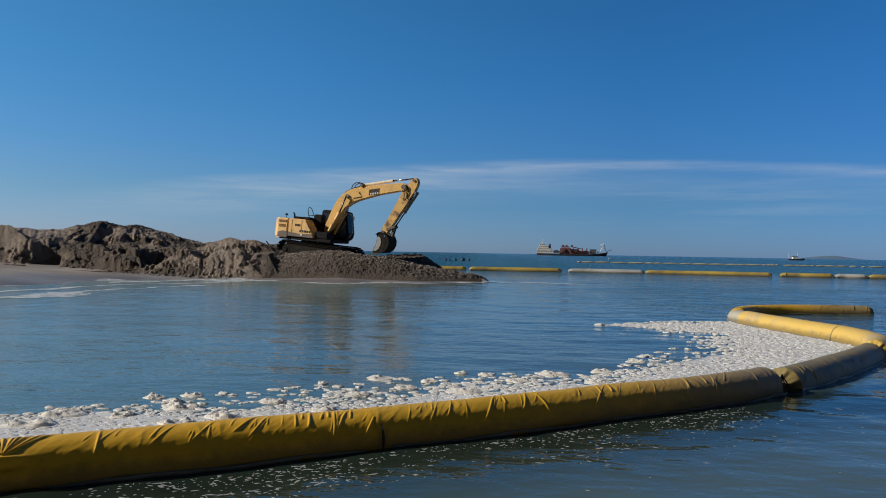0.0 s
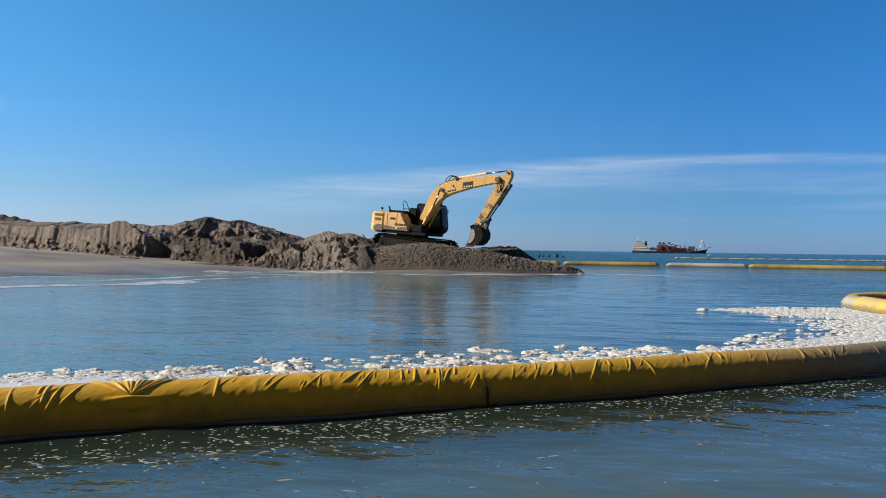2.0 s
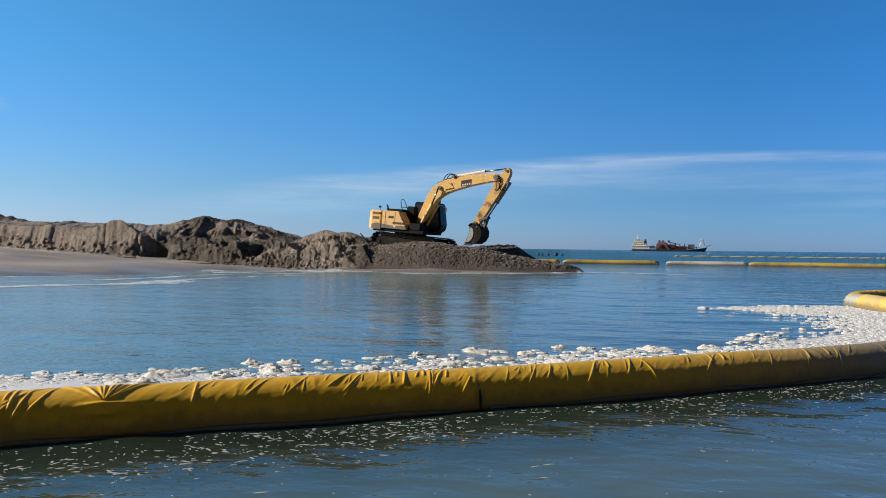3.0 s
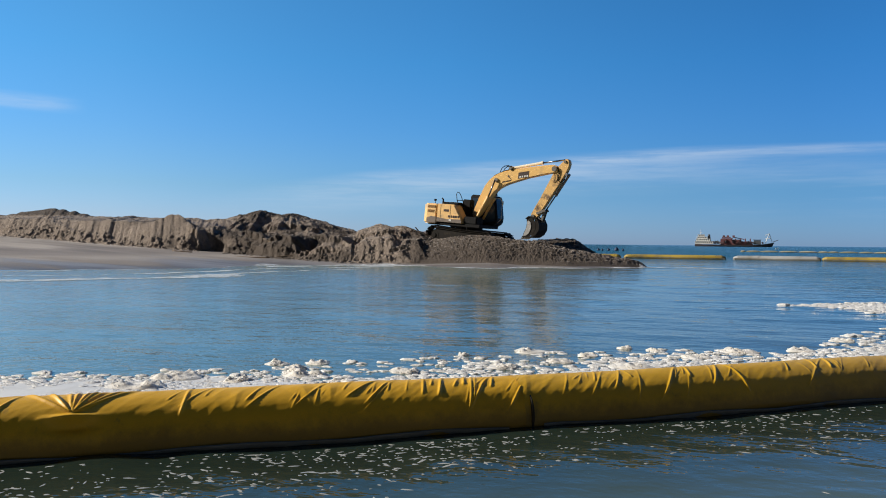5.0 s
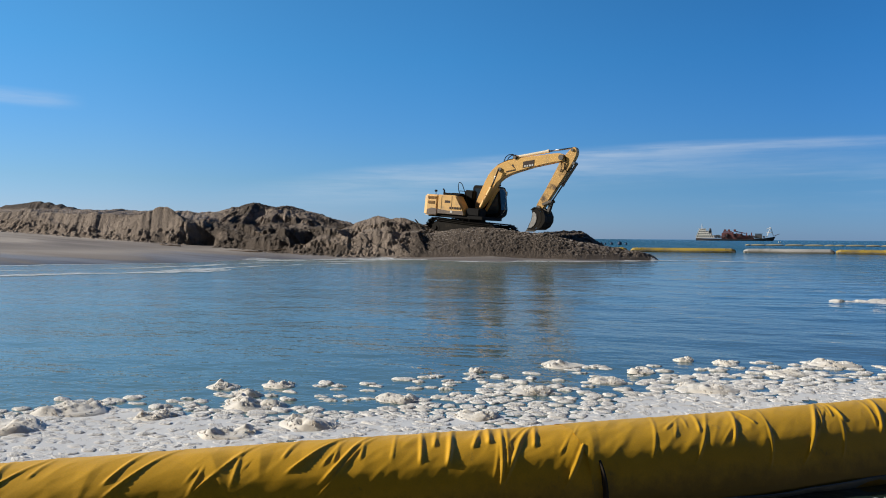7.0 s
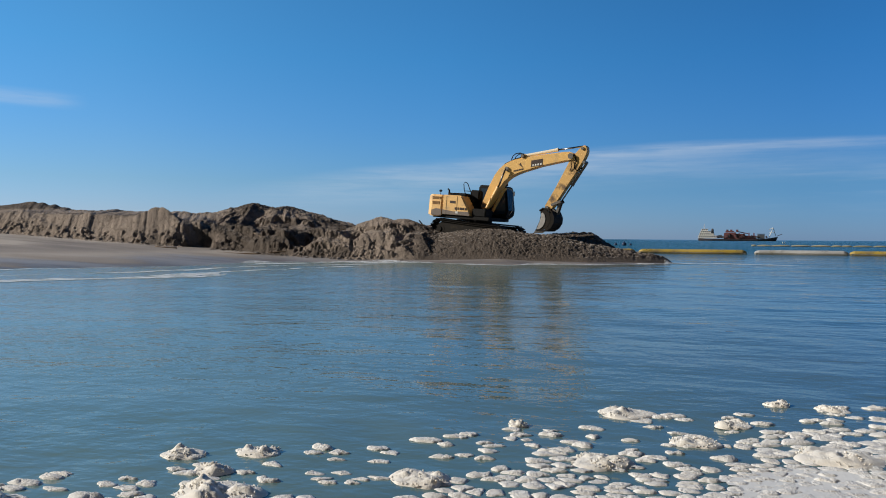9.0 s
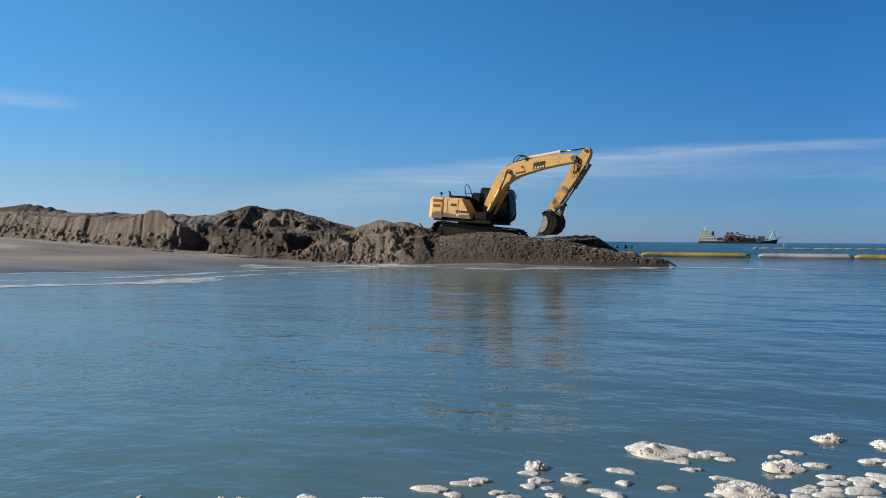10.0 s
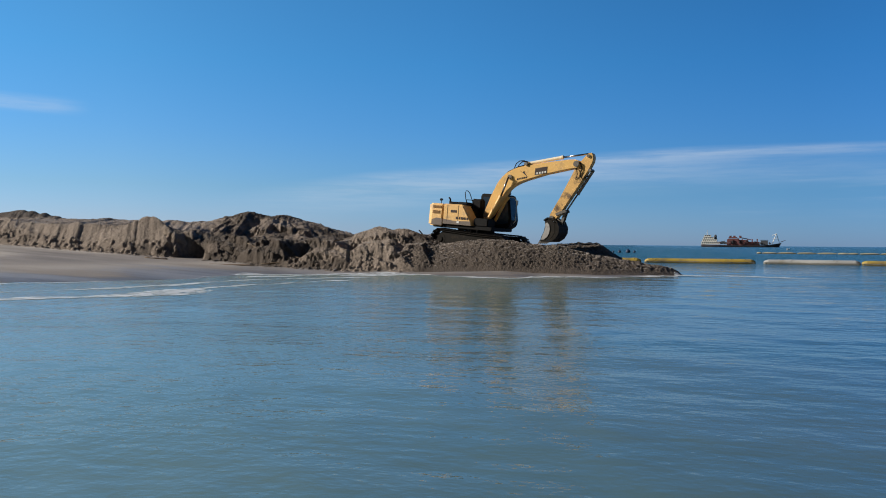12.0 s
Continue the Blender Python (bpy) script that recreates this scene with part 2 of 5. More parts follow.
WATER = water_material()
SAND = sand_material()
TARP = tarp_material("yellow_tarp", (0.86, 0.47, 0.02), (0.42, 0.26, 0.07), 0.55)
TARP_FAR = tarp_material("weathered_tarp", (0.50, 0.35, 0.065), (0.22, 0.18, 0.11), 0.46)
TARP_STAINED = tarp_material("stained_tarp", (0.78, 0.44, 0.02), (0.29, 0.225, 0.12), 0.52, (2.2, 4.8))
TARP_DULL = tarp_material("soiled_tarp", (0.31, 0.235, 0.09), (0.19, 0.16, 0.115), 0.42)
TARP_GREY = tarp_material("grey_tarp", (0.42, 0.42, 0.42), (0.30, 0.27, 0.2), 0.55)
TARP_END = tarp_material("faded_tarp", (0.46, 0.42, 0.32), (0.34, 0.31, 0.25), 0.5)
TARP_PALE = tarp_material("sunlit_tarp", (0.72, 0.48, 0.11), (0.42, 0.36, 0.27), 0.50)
HEM = material("skirt_hem", (0.20, 0.195, 0.17), 0.45, vary=0.3, grain=20.0, bump=0.004, stain=(0.22, 0.21, 0.18), stain_amount=0.8, stain_scale=3.0)
ROPE = material("rope", (0.045, 0.032, 0.022), 0.9, bump=0.01)
def foam_material(name, pale, dull, dirt, crumb, relief):
    """Dried foam, each floe of its own tone."""
    m = bpy.data.materials.new(name)
    m.use_nodes = True
    n = Nodes(m.node_tree)
    bsdf = m.node_tree.nodes["Principled BSDF"]
    place = n.add("ShaderNodeTexCoord").outputs["Object"]
    each = n.add("ShaderNodeNewGeometry").outputs["Random Per Island"]
    bubbles = n.noise(place, crumb, 5, 0.65)
    broad = n.noise(place, 2.2, 5, 0.6)
    colour = n.mix(n.math("MULTIPLY_ADD", bubbles, 0.6, n.math("MULTIPLY", each, 0.45)), dull, pale)
    colour = n.mix(n.smooth(broad, 0.5, 0.72, 0.0, 0.5), colour, dirt)
    n.put(bsdf.inputs["Base Color"], colour)
    bsdf.inputs["Roughness"].default_value = 0.8
    b = n.add("ShaderNodeBump", Height=bubbles, Distance=relief, Strength=0.7)
    n.put(bsdf.inputs["Normal"], b.outputs[0])
    return m


FOAM = foam_material("sea_foam", (0.90, 0.88, 0.85), (0.66, 0.65, 0.64), (0.74, 0.685, 0.62), 75.0, 0.022)
FOAM_CRUST = foam_material("foam_crust", (0.90, 0.87, 0.82), (0.68, 0.64, 0.575), (0.62, 0.54, 0.44), 90.0, 0.006)


def swash_material():
    """A torn skin of bubbles on shallow water."""
    m = bpy.data.materials.new("spent_wave")
    m.use_nodes = True
    n = Nodes(m.node_tree)
    bsdf = m.node_tree.nodes["Principled BSDF"]
    place = n.add("ShaderNodeTexCoord").outputs["Object"]
    lace = n.noise(place, 4.0, 7, 0.75, stretch=(0.35, 1.0, 1.0))
    bsdf.inputs["Base Color"].default_value, bsdf.inputs["Roughness"].default_value = (0.74, 0.77, 0.79, 1), 0.7
    n.put(bsdf.inputs["Alpha"], n.smooth(lace, 0.36, 0.56, 0.0, 0.95))
    return m


SWASH = swash_material()
FOAM_SKIN = foam_material("foam_skin", (0.82, 0.82, 0.81), (0.60, 0.61, 0.61), (0.55, 0.55, 0.54), 35.0, 0.004)
FOAM_FLECK = material("foam_flecks", (0.37, 0.37, 0.345), 0.8, vary=0.35)
PAINT = material("machine_yellow", (0.88, 0.54, 0.185), 0.42, vary=0.12, grain=25.0, bump=0.002, stain=(0.46, 0.32, 0.17), stain_amount=0.6, stain_scale=2.8)
PAINT_FADED = material("faded_machine_yellow", (0.88, 0.555, 0.225), 0.5, vary=0.12, grain=20.0, bump=0.002, stain=(0.50, 0.36, 0.22), stain_amount=0.7, stain_scale=2.2)
PAINT_WORN = material("worn_machine_yellow", (0.74, 0.45, 0.16), 0.5, vary=0.2, grain=14.0, bump=0.003, stain=(0.10, 0.065, 0.045), stain_amount=0.95, stain_scale=2.4)
BUCKET_FACE = material("scoured_steel", (0.42, 0.41, 0.40), 0.45, metal=0.2, vary=0.35, grain=9.0, stain=(0.20, 0.17, 0.15), stain_amount=0.6, stain_scale=3.0)
PAINT_GREY = material("machine_grey", (0.19, 0.155, 0.135), 0.55, vary=0.2, stain=(0.34, 0.26, 0.19), stain_amount=0.6)
BLACK = material("machine_black", (0.010, 0.010, 0.011), 0.75, vary=0.25, stain=(0.035, 0.028, 0.02), stain_amount=0.35, ior=1.3)
STEEL = material("worn_steel", (0.19, 0.175, 0.16), 0.5, metal=0.5, vary=0.3, stain=(0.12, 0.085, 0.06), stain_amount=0.7, stain_scale=3.0, bump=0.004)
WOOD = material("driftwood", (0.20, 0.145, 0.10), 0.85, vary=0.3, grain=20.0, bump=0.006)
CHROME = material("cylinder_rod", (0.30, 0.30, 0.32), 0.22, metal=1.0, vary=0.1)
TRACK = material("track_steel", (0.020, 0.018, 0.016), 0.8, metal=0.1, vary=0.35, ior=1.3, stain=(0.075, 0.06, 0.045), stain_amount=0.5, stain_scale=4.0, bump=0.006)
WHITE = material("white_paint", (0.72, 0.72, 0.70), 0.5, vary=0.08, stain=(0.45, 0.36, 0.28), stain_amount=0.35)
VENT = material("rusty_vent", (0.34, 0.185, 0.07), 0.7, vary=0.3)
CREAM = material("cream_paint", (0.84, 0.74, 0.56), 0.4, vary=0.1, stain=(0.5, 0.4, 0.28), stain_amount=0.4)
DECAL = material("dark_decal", (0.05, 0.032, 0.028), 0.5, vary=0.1)
GLASS = bpy.data.materials.new("cab_glass")
GLASS.use_nodes = True
_g = GLASS.node_tree.nodes["Principled BSDF"]
_g.inputs["Base Color"].default_value, _g.inputs["Roughness"].default_value = (0.030, 0.052, 0.085, 1), 0.06
HULL = material("ship_hull", (0.060, 0.052, 0.066), 0.6, vary=0.2, grain=0.6, stain=(0.10, 0.05, 0.035), stain_amount=0.7, stain_scale=0.12)
RUST = material("rust_red", (0.19, 0.075, 0.080), 0.75, vary=0.35, grain=0.8, stain=(0.07, 0.05, 0.05), stain_amount=0.8, stain_scale=0.2)
SHIP_WHITE = material("ship_white", (0.80, 0.80, 0.78), 0.6, vary=0.1, grain=0.5, stain=(0.45, 0.33, 0.25), stain_amount=0.5, stain_scale=0.2)
SHIP_DARK = material("ship_dark", (0.11, 0.12, 0.14), 0.6, vary=0.3, grain=0.8)
BUOY = material("buoy_plastic", (0.02, 0.04, 0.10), 0.5, vary=0.2)
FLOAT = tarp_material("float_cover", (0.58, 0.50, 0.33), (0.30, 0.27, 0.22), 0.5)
# the distance's haze is painted into this blue
HILL = material("distant_hill", (0.12, 0.20, 0.30), 0.95, vary=0.1, grain=0.01, stain_scale=0.004)


# ---- mesh helpers ----
def mesh_object(name, bm, mat, parent=None, label="", smooth=False):
    me = bpy.data.meshes.new(name)
    bm.normal_update()
    bm.to_mesh(me)
    bm.free()
    me.materials.append(mat)
    if smooth:
        me.shade_smooth()
    ob = new(name, me)
    ob.parent = parent
    if label:
        tagged(ob, label)
    return ob


def part(name, bm, mat, parent, label="", smooth=False):
    return mesh_object(name, bm, mat, parent, label, smooth)


def thing(name, at, label, category, group="", kind=""):
    ob = new(name)
    ob.empty_display_size = 0.2
    ob.matrix_world = at
    return tagged(ob, label, category, group, kind)


def box(bm, size, m=Matrix(), bevel=0.0):
    made = bmesh.ops.create_cube(bm, size=1, matrix=m @ Matrix.Diagonal((*size, 1)))
    if bevel:
        edges = list({e for v in made["verts"] for e in v.link_edges})
        bmesh.ops.bevel(bm, geom=edges, offset=bevel, segments=2, affect="EDGES")
    return bm


def rod(bm, a, b, r, r2=None, n=14):
    a, b = Vector(a), Vector(b)
    d = b - a
    m = Matrix.Translation((a + b) / 2) @ d.to_track_quat("Z", "Y").to_matrix().to_4x4()
    bmesh.ops.create_cone(bm, cap_ends=True, segments=n, radius1=r, radius2=r if r2 is None else r2, depth=d.length, matrix=m)
    return bm


def plate(bm, outline, y0, y1, bevel=0.0):
    """A slab from a side outline of (x, z), between y0 and y1."""
    near = [bm.verts.new((x, y0, z)) for x, z in outline]
    face = bm.faces.new(near)
    swept = bmesh.ops.extrude_face_region(bm, geom=[face])
    verts = [v for v in swept["geom"] if isinstance(v, bmesh.types.BMVert)]
    bmesh.ops.translate(bm, vec=(0, y1 - y0, 0), verts=verts)
    all_faces = list({f for v in near + verts for f in v.link_faces})
    bmesh.ops.recalc_face_normals(bm, faces=all_faces)
    if bevel:
        edges = list({e for f in all_faces for e in f.edges if len(e.link_faces) == 2 and e.calc_face_angle(0) > 0.6})
        bmesh.ops.bevel(bm, geom=edges, offset=bevel, segments=2, affect="EDGES")
    return bm


def bent_tube(bm, points, r, n=8):
    """A round bar through the points."""
    points = [Vector(p) for p in points]
    rings = []
    for i, p in enumerate(points):
        d = (points[min(i + 1, len(points) - 1)] - points[max(i - 1, 0)]).normalized()
        side = d.cross(Vector((0, 0, 1)))
        side = side.normalized() if side.length > 0.01 else Vector((0, 1, 0))
        up = side.cross(d)
        rings.append([bm.verts.new(p + r * (side * math.cos(a) + up * math.sin(a))) for a in [2 * math.pi * k / n for k in range(n)]])
    for a, b in zip(rings, rings[1:]):
        for k in range(n):
            bm.faces.new((a[k], a[(k + 1) % n], b[(k + 1) % n], b[k]))
    bm.faces.new(rings[0][::-1])
    bm.faces.new(rings[-1])
    return bm


def grid_object(name, verts, rows, cols, mat, closed=False):
    """One sheet of rows x cols vertices."""
    i = np.arange(rows - 1)[:, None] * cols
    j = np.arange(cols if closed else cols - 1)[None, :]
    k = (j + 1) % cols
    quads = np.stack([i + j, i + k, i + cols + k, i + cols + j], -1).reshape(-1, 4)
    me = bpy.data.meshes.new(name)
    me.vertices.add(len(verts))
    me.vertices.foreach_set("co", np.asarray(verts, np.float32).ravel())
    me.loops.add(quads.size)
    me.loops.foreach_set("vertex_index", quads.ravel().astype(np.int32))
    me.polygons.add(len(quads))
    me.polygons.foreach_set("loop_start", np.arange(0, quads.size, 4, dtype=np.int32))
    me.polygons.foreach_set("loop_total", np.full(len(quads), 4, np.int32))
    me.update(calc_edges=True)
    me.materials.append(mat)
    me.shade_smooth()
    return new(name, me)


# ---- smooth random fields ----
TABLE = np.random.RandomState(5).rand(256, 256)


def field(x, y, scale, seed=0):
    """Smooth value noise, 0 to 1."""
    x, y = x * scale + seed * 17.31, y * scale + seed * 9.73
    i, j = np.floor(x).astype(int), np.floor(y).astype(int)
    u, v = x - i, y - j
    u, v = u * u * (3 - 2 * u), v * v * (3 - 2 * v)
    a, b = TABLE[i % 256, j % 256], TABLE[(i + 1) % 256, j % 256]
    c, d = TABLE[i % 256, (j + 1) % 256], TABLE[(i + 1) % 256, (j + 1) % 256]
    return (a * (1 - u) + b * u) * (1 - v) + (c * (1 - u) + d * u) * v


def fractal(x, y, scale, octaves=4, seed=0, keep=0.5):
    total, weight, amount = 0, 0, 1
    for o in range(octaves):
        total = total + amount * field(x, y, scale * 2 ** o, seed + o)
        weight, amount = weight + amount, amount * keep
    return total / weight


def ease(a, b, x):
    t = np.clip((x - a) / (b - a), 0, 1)
    return t * t * (3 - 2 * t)


# ---- water ----
_rng = np.random.RandomState(11)
WAVES = []
for _ in range(34):
    length = 0.32 * (10.0 ** _rng.rand())
    turn = _rng.normal(0.05, 0.7)
    k = 2 * math.pi / length
    WAVES.append((k * math.sin(turn), k * math.cos(turn), (0.0075 if length < 1.0 else 0.0050) / k * (0.6 + 0.8 * _rng.rand()), _rng.rand() * 6.283, length))


def wave(x, y, spacing=0.0):
    z = 0 * x
    for kx, ky, amp, phase, length in WAVES:
        z = z + amp * np.clip(length / (3.0 * spacing + 1e-6) - 0.7, 0, 1) * np.sin(kx * x + ky * y + phase)
    return z


def build_water():
    r = [2.5]
    while r[-1] < 4800:
        r.append(r[-1] * (1.0072 if r[-1] < 75 else 1.045))
    a = np.radians(np.concatenate([np.arange(-50, 44, 0.3), np.arange(44, 310, 7.0)]))
    r = np.array([0.01] + r)
    R, A = np.meshgrid(r, a, indexing="ij")
    X, Y = R * np.sin(A), -2 + R * np.cos(A)
    Z = wave(X, Y, np.maximum(R * 0.0072, 0.02)) * (1 - ease(40, 75, R))
    Z = Z * (ease(-50, -46, np.degrees(a)) * ease(44, 40, np.degrees(a)))[None, :]
    ob = grid_object("water", np.stack([X, Y, Z], -1).reshape(-1, 3), len(r), len(a), WATER, closed=True)
    tagged(ob, "calm blue-green sea with small ripples", "water", kind="structure")


build_water()

# ---- sand bank ----
SHORE = [(-60, 2), (-36, 13), (-27, 21.5), (-21.5, 27), (-19.6, 28.7), (-17.9, 30.8), (-17.1, 32.6), (-17.4, 35), (-16.6, 37), (-15, 38.0), (-13.5, 38.9), (-10.3, 39.5), (-7.2, 38.3), (-5.6, 38.2), (-4.7, 39.8), (-2.9, 40.3), (-1, 41.5), (0.75, 43.4), (1.05, 44.6), (0.2, 46.2), (-2.2, 47.2), (-6, 49.5), (-20, 55), (-60, 70)]
FOOT = [(-60, 38.5), (-33, 40), (-26, 40), (-22, 40.5), (-20, 40.7), (-18.3, 40.2), (-16.5, 39.9), (-14, 39.9), (-10.4, 40.5), (-7, 40.6), (-5, 40.9), (-2.9, 41.1), (-1, 42.2), (0.7, 43.4), (2, 44)]
# the step that faces the beach, and its top; the spit's ridge
STEP = [(-60, 2.45), (-34, 2.40), (-31, 2.32), (-28.4, 2.25), (-26.8, 2.22), (-25.4, 2.1), (-24.4, 1.9), (-23.2, 1.65), (-21, 1.38), (-18.7, 1.30), (-17.2, 1.22), (-16.1, 1.12), (-15.1, 1.45), (-14, 1.5), (-12.2, 1.4), (-11, 1.3), (-10, 0.2), (-9, -1.5), (3, -1.5)]
RIDGE = [(-12.4, 0.9), (-11.3, 1.52), (-10.6, 1.34), (-9.85, 1.40), (-9.0, 1.53), (-8.4, 1.58), (-7.6, 1.60), (-6.65, 1.5), (-6.0, 1.38), (-5.3, 1.33), (-4.6, 1.29), (-3.4, 0.97), (-1.0, 0.56), (0.1, 0.40), (0.7, 0.24), (1.0, 0.0), (1.3, -0.4)]
RIDGE_Y = [(-12, 43.8), (-10, 43.7), (-8, 43.3), (-6, 43.1), (-4, 43.4), (0, 43.9), (1, 44.2)]
CROWN = [(-38, 3.1), (-30, 2.4), (-26, 2.6), (-23.5, 3.2), (-21.3, 3.05), (-17, 1.9), (-15.4, 1.75), (-13.7, 2.15), (-12, 2.05), (-11, 1.7)]
# tipped loads: x, y, height, fall to the sunny side, fall to the lee side, fall along the view
LOADS = [(-25.65, 41.9, 2.80, 0.66, 0.62, 0.86), (-26.7, 46.2, 2.62, 0.5, 0.40, 0.40), (-25.2, 46.8, 2.55, 0.40, 0.40, 0.42), (-23.55, 49.0, 3.17, 0.24, 0.40, 0.34), (-21.35, 49.0, 2.98, 0.30, 0.36, 0.34),
         (-13.75, 44.0, 2.18, 0.42, 0.30, 0.52), (-12.5, 44.1, 2.10, 0.30, 0.40, 0.52), (-3.05, 46.0, 1.45, 0.05, 0.68, 0.50), (-34.0, 41.6, 2.50, 0.25, 0.25, 0.6),
         (-38.3, 47.0, 3.25, 0.16, 0.17, 0.45), (-33.6, 46.0, 2.72, 0.2, 0.24, 0.4), (-18.2, 44.6, 1.72, 0.35, 0.35, 0.42), (-16.0, 43.4, 1.62, 0.4, 0.4, 0.5)]


def along(line, x):
    return np.interp(x, [p[0] for p in line], [p[1] for p in line])


def shore_distance(x, y):
    """Metres inland from the waterline, negative in the water."""
    best = np.full(x.shape, 1e9)
    inside = np.zeros(x.shape, bool)
    n = len(SHORE)
    for i in range(n):
        (ax, ay), (bx, by) = SHORE[i], SHORE[(i + 1) % n]
        dx, dy = bx - ax, by - ay
        t = np.clip(((x - ax) * dx + (y - ay) * dy) / (dx * dx + dy * dy), 0, 1)
        best = np.minimum(best, np.hypot(x - ax - t * dx, y - ay - t * dy))
        crosses = ((ay > y) != (by > y)) & (x < dx * (y - ay) / (dy if dy else 1e-9) + ax)
        inside ^= crosses
    return np.where(inside, best, -best)


def sand_height(x, y):
    d = shore_distance(x, y)
    d = d + 0.4 * (fractal(x, y, 0.35, 3, 3) - 0.5)
    beach = np.where(d > 0, 0.082 * d - 0.0006 * np.clip(d, 0, 30) ** 2, 0.22 * d)
    beach = np.clip(beach, -0.9, 1.5) + 0.03 * (fractal(x, y, 0.5, 3, 5) - 0.5) * ease(0, 2, d)
    spit = ease(-12.0, -10.0, x)
    cut = ease(-23.8, -24.9, x)  # the clean-cut bank along the beach
    # the step above the beach, cut into slumped lobes
    edge = along(FOOT, x) + 0.55 * (fractal(x, x * 0, 0.55, 4, 8, 0.6) - 0.5) * (1 - cut) + 0.45 * (fractal(x, x * 0, 0.4, 2, 9) - 0.5) * cut
    edge = edge + 0.25 * np.abs(fractal(x, x * 0, 0.9, 3, 18) - 0.5) * (1 - cut)
    run = y - edge
    lean = x + 0.5 * run  # grooves run down to the side
    groove = fractal(lean, y * 0.06, 0.7, 4, 21, 0.55) - 0.5
    steep = 0.78 + (0.5 - 0.3 * cut) * (fractal(x, x * 0, 0.7, 2, 12) - 0.5)
    top = along(STEP, x) + 0.22 * (fractal(x, y * 0.3, 0.8, 3, 27, 0.6) - 0.5) * (1 - spit) * (1 - 0.6 * cut)
    face = beach + np.where(run > 0, steep * run, 0.0) + (0.12 * cut + 0.22) * groove * ease(0.0, 0.5, run) * (1 - spit)
    step = np.where(run > 0, np.minimum(face, top + 0.06 * np.clip(run - 2, 0, 6)), beach)
    z = np.maximum(beach, step)
    # loads tipped behind it
    for px, py, pz, sunny, lee, ahead in LOADS:
        turn = np.arctan2(y - py, x - px)
        ribs = 1 + (0.30 if ahead < 0.4 else 0.16) * (fractal(np.cos(turn) * 2.2 + px, np.sin(turn) * 2.2, 1.8, 4, 101, 0.65) - 0.5) * 2
        dx = np.where(x < px, sunny, lee) * (x - px)
        cone = pz + 0.08 - ribs * np.sqrt(dx ** 2 + (ahead * (y - py)) ** 2 + 0.004)
        cone = np.minimum(cone, beach + 0.95 * run + 0.12 * groove)
        z = np.maximum(z, np.where((d > -0.5) & (run > 0), cone, z))
    # the spit: one long convex heap
    ridge_y = along(RIDGE_Y, x)
    u = np.clip((ridge_y - y) / np.maximum(ridge_y - along(FOOT, x), 0.2), 0, 1)
    back = np.clip((y - ridge_y) / 2.2, 0, 2)
    crest = along(RIDGE, x) + 0.05 * (fractal(x, x * 0, 1.3, 3, 35) - 0.5)
    heap = np.where(y < ridge_y, beach + (crest - beach) * (1 - u ** 1.45), crest - 0.5 * back ** 1.3)
    z = np.maximum(z, np.where((x > -12.4) & (x < 1.3), heap, z))
    over = z - beach
    crown = np.maximum(along(CROWN, x), 0.3)
    body = ease(0.03, 0.30, over)
    # slumps, gullies and clods
    warp = 0.9 * (fractal(x, y, 0.7, 2, 45) - 0.5)
    dug = ease(-17.0, -13.0, x)  # freshly dug towards the end
    mess = (1 - dug) * (1 - cut)
    low = ease(0.0, 0.55, crown - z)
    slip = np.abs(fractal(x + 0.6 * y + 0.8 * warp, y * 0.5 - 0.15 * x + 0.5 * warp, 0.5, 4, 95, 0.55) - 0.5)
    ridged = 1 - np.abs(2 * fractal(x + 0.45 * y + warp, y * 0.55 + warp, 1.0, 4, 41, 0.6) - 1)
    clod = fractal(x + 0.25 * y, y, 3.4, 5, 91, 0.72) - 0.5
    crumb = np.abs(fractal(x, y, 7.5, 3, 71, 0.7) - 0.5)
    rill = np.abs(fractal(x + 0.55 * y + 0.5 * warp, 0.3 * y - 0.1 * x, 1.5, 4, 97, 0.6) - 0.5)
    z = z + body * mess * ((0.12 - slip) * 0.95 * low + (0.11 - rill) * 0.42 * (0.25 + 0.75 * low) + (ridged - 0.75) * 0.16 * (0.3 + 0.7 * low))
    z = z + body * clod * (0.07 * mess * (0.4 + 0.6 * low) + (0.11 + 0.05 * spit) * dug + 0.03 * cut)
    z = z + body * (0.10 - crumb) * (0.36 * mess + 0.32 * dug + 0.05 * cut)
    # small scarps where the heap has slipped in steps
    level = z * 1.5 + 2.2 * (fractal(x + 0.3 * y, y * 0.5, 0.4, 3, 105) - 0.5) + 0.12 * x
    saw = level - np.floor(level)
    z = z + body * (1 - cut) * (1 - spit) * (0.3 + 0.7 * low) * 0.24 * (ease(0.0, 0.22, saw) - saw) * ease(0.35, 0.6, fractal(x, y, 0.5, 2, 107))
    # straight furrows where the cut face has run down
    furrow = np.abs(fractal(lean, y * 0.05, 1.1, 3, 61, 0.55) - 0.5)
    z = z + body * cut * ((furrow - 0.12) * 0.42 + (fractal(lean, y * 0.08, 4.5, 3, 63, 0.6) - 0.5) * 0.09)
    z = z + body * dug * (1 - spit) * ((slip - 0.14) * 0.7 + (ridged - 0.75) * 0.2) * low
    # debris at the foot of the bank
    near = ease(-0.7, 0.0, run) * ease(1.1, 0.3, run) * (1 - spit)
    z = z + near * np.clip(fractal(x, y, 5.5, 4, 81, 0.65) - 0.50, 0, 1) * 0.5
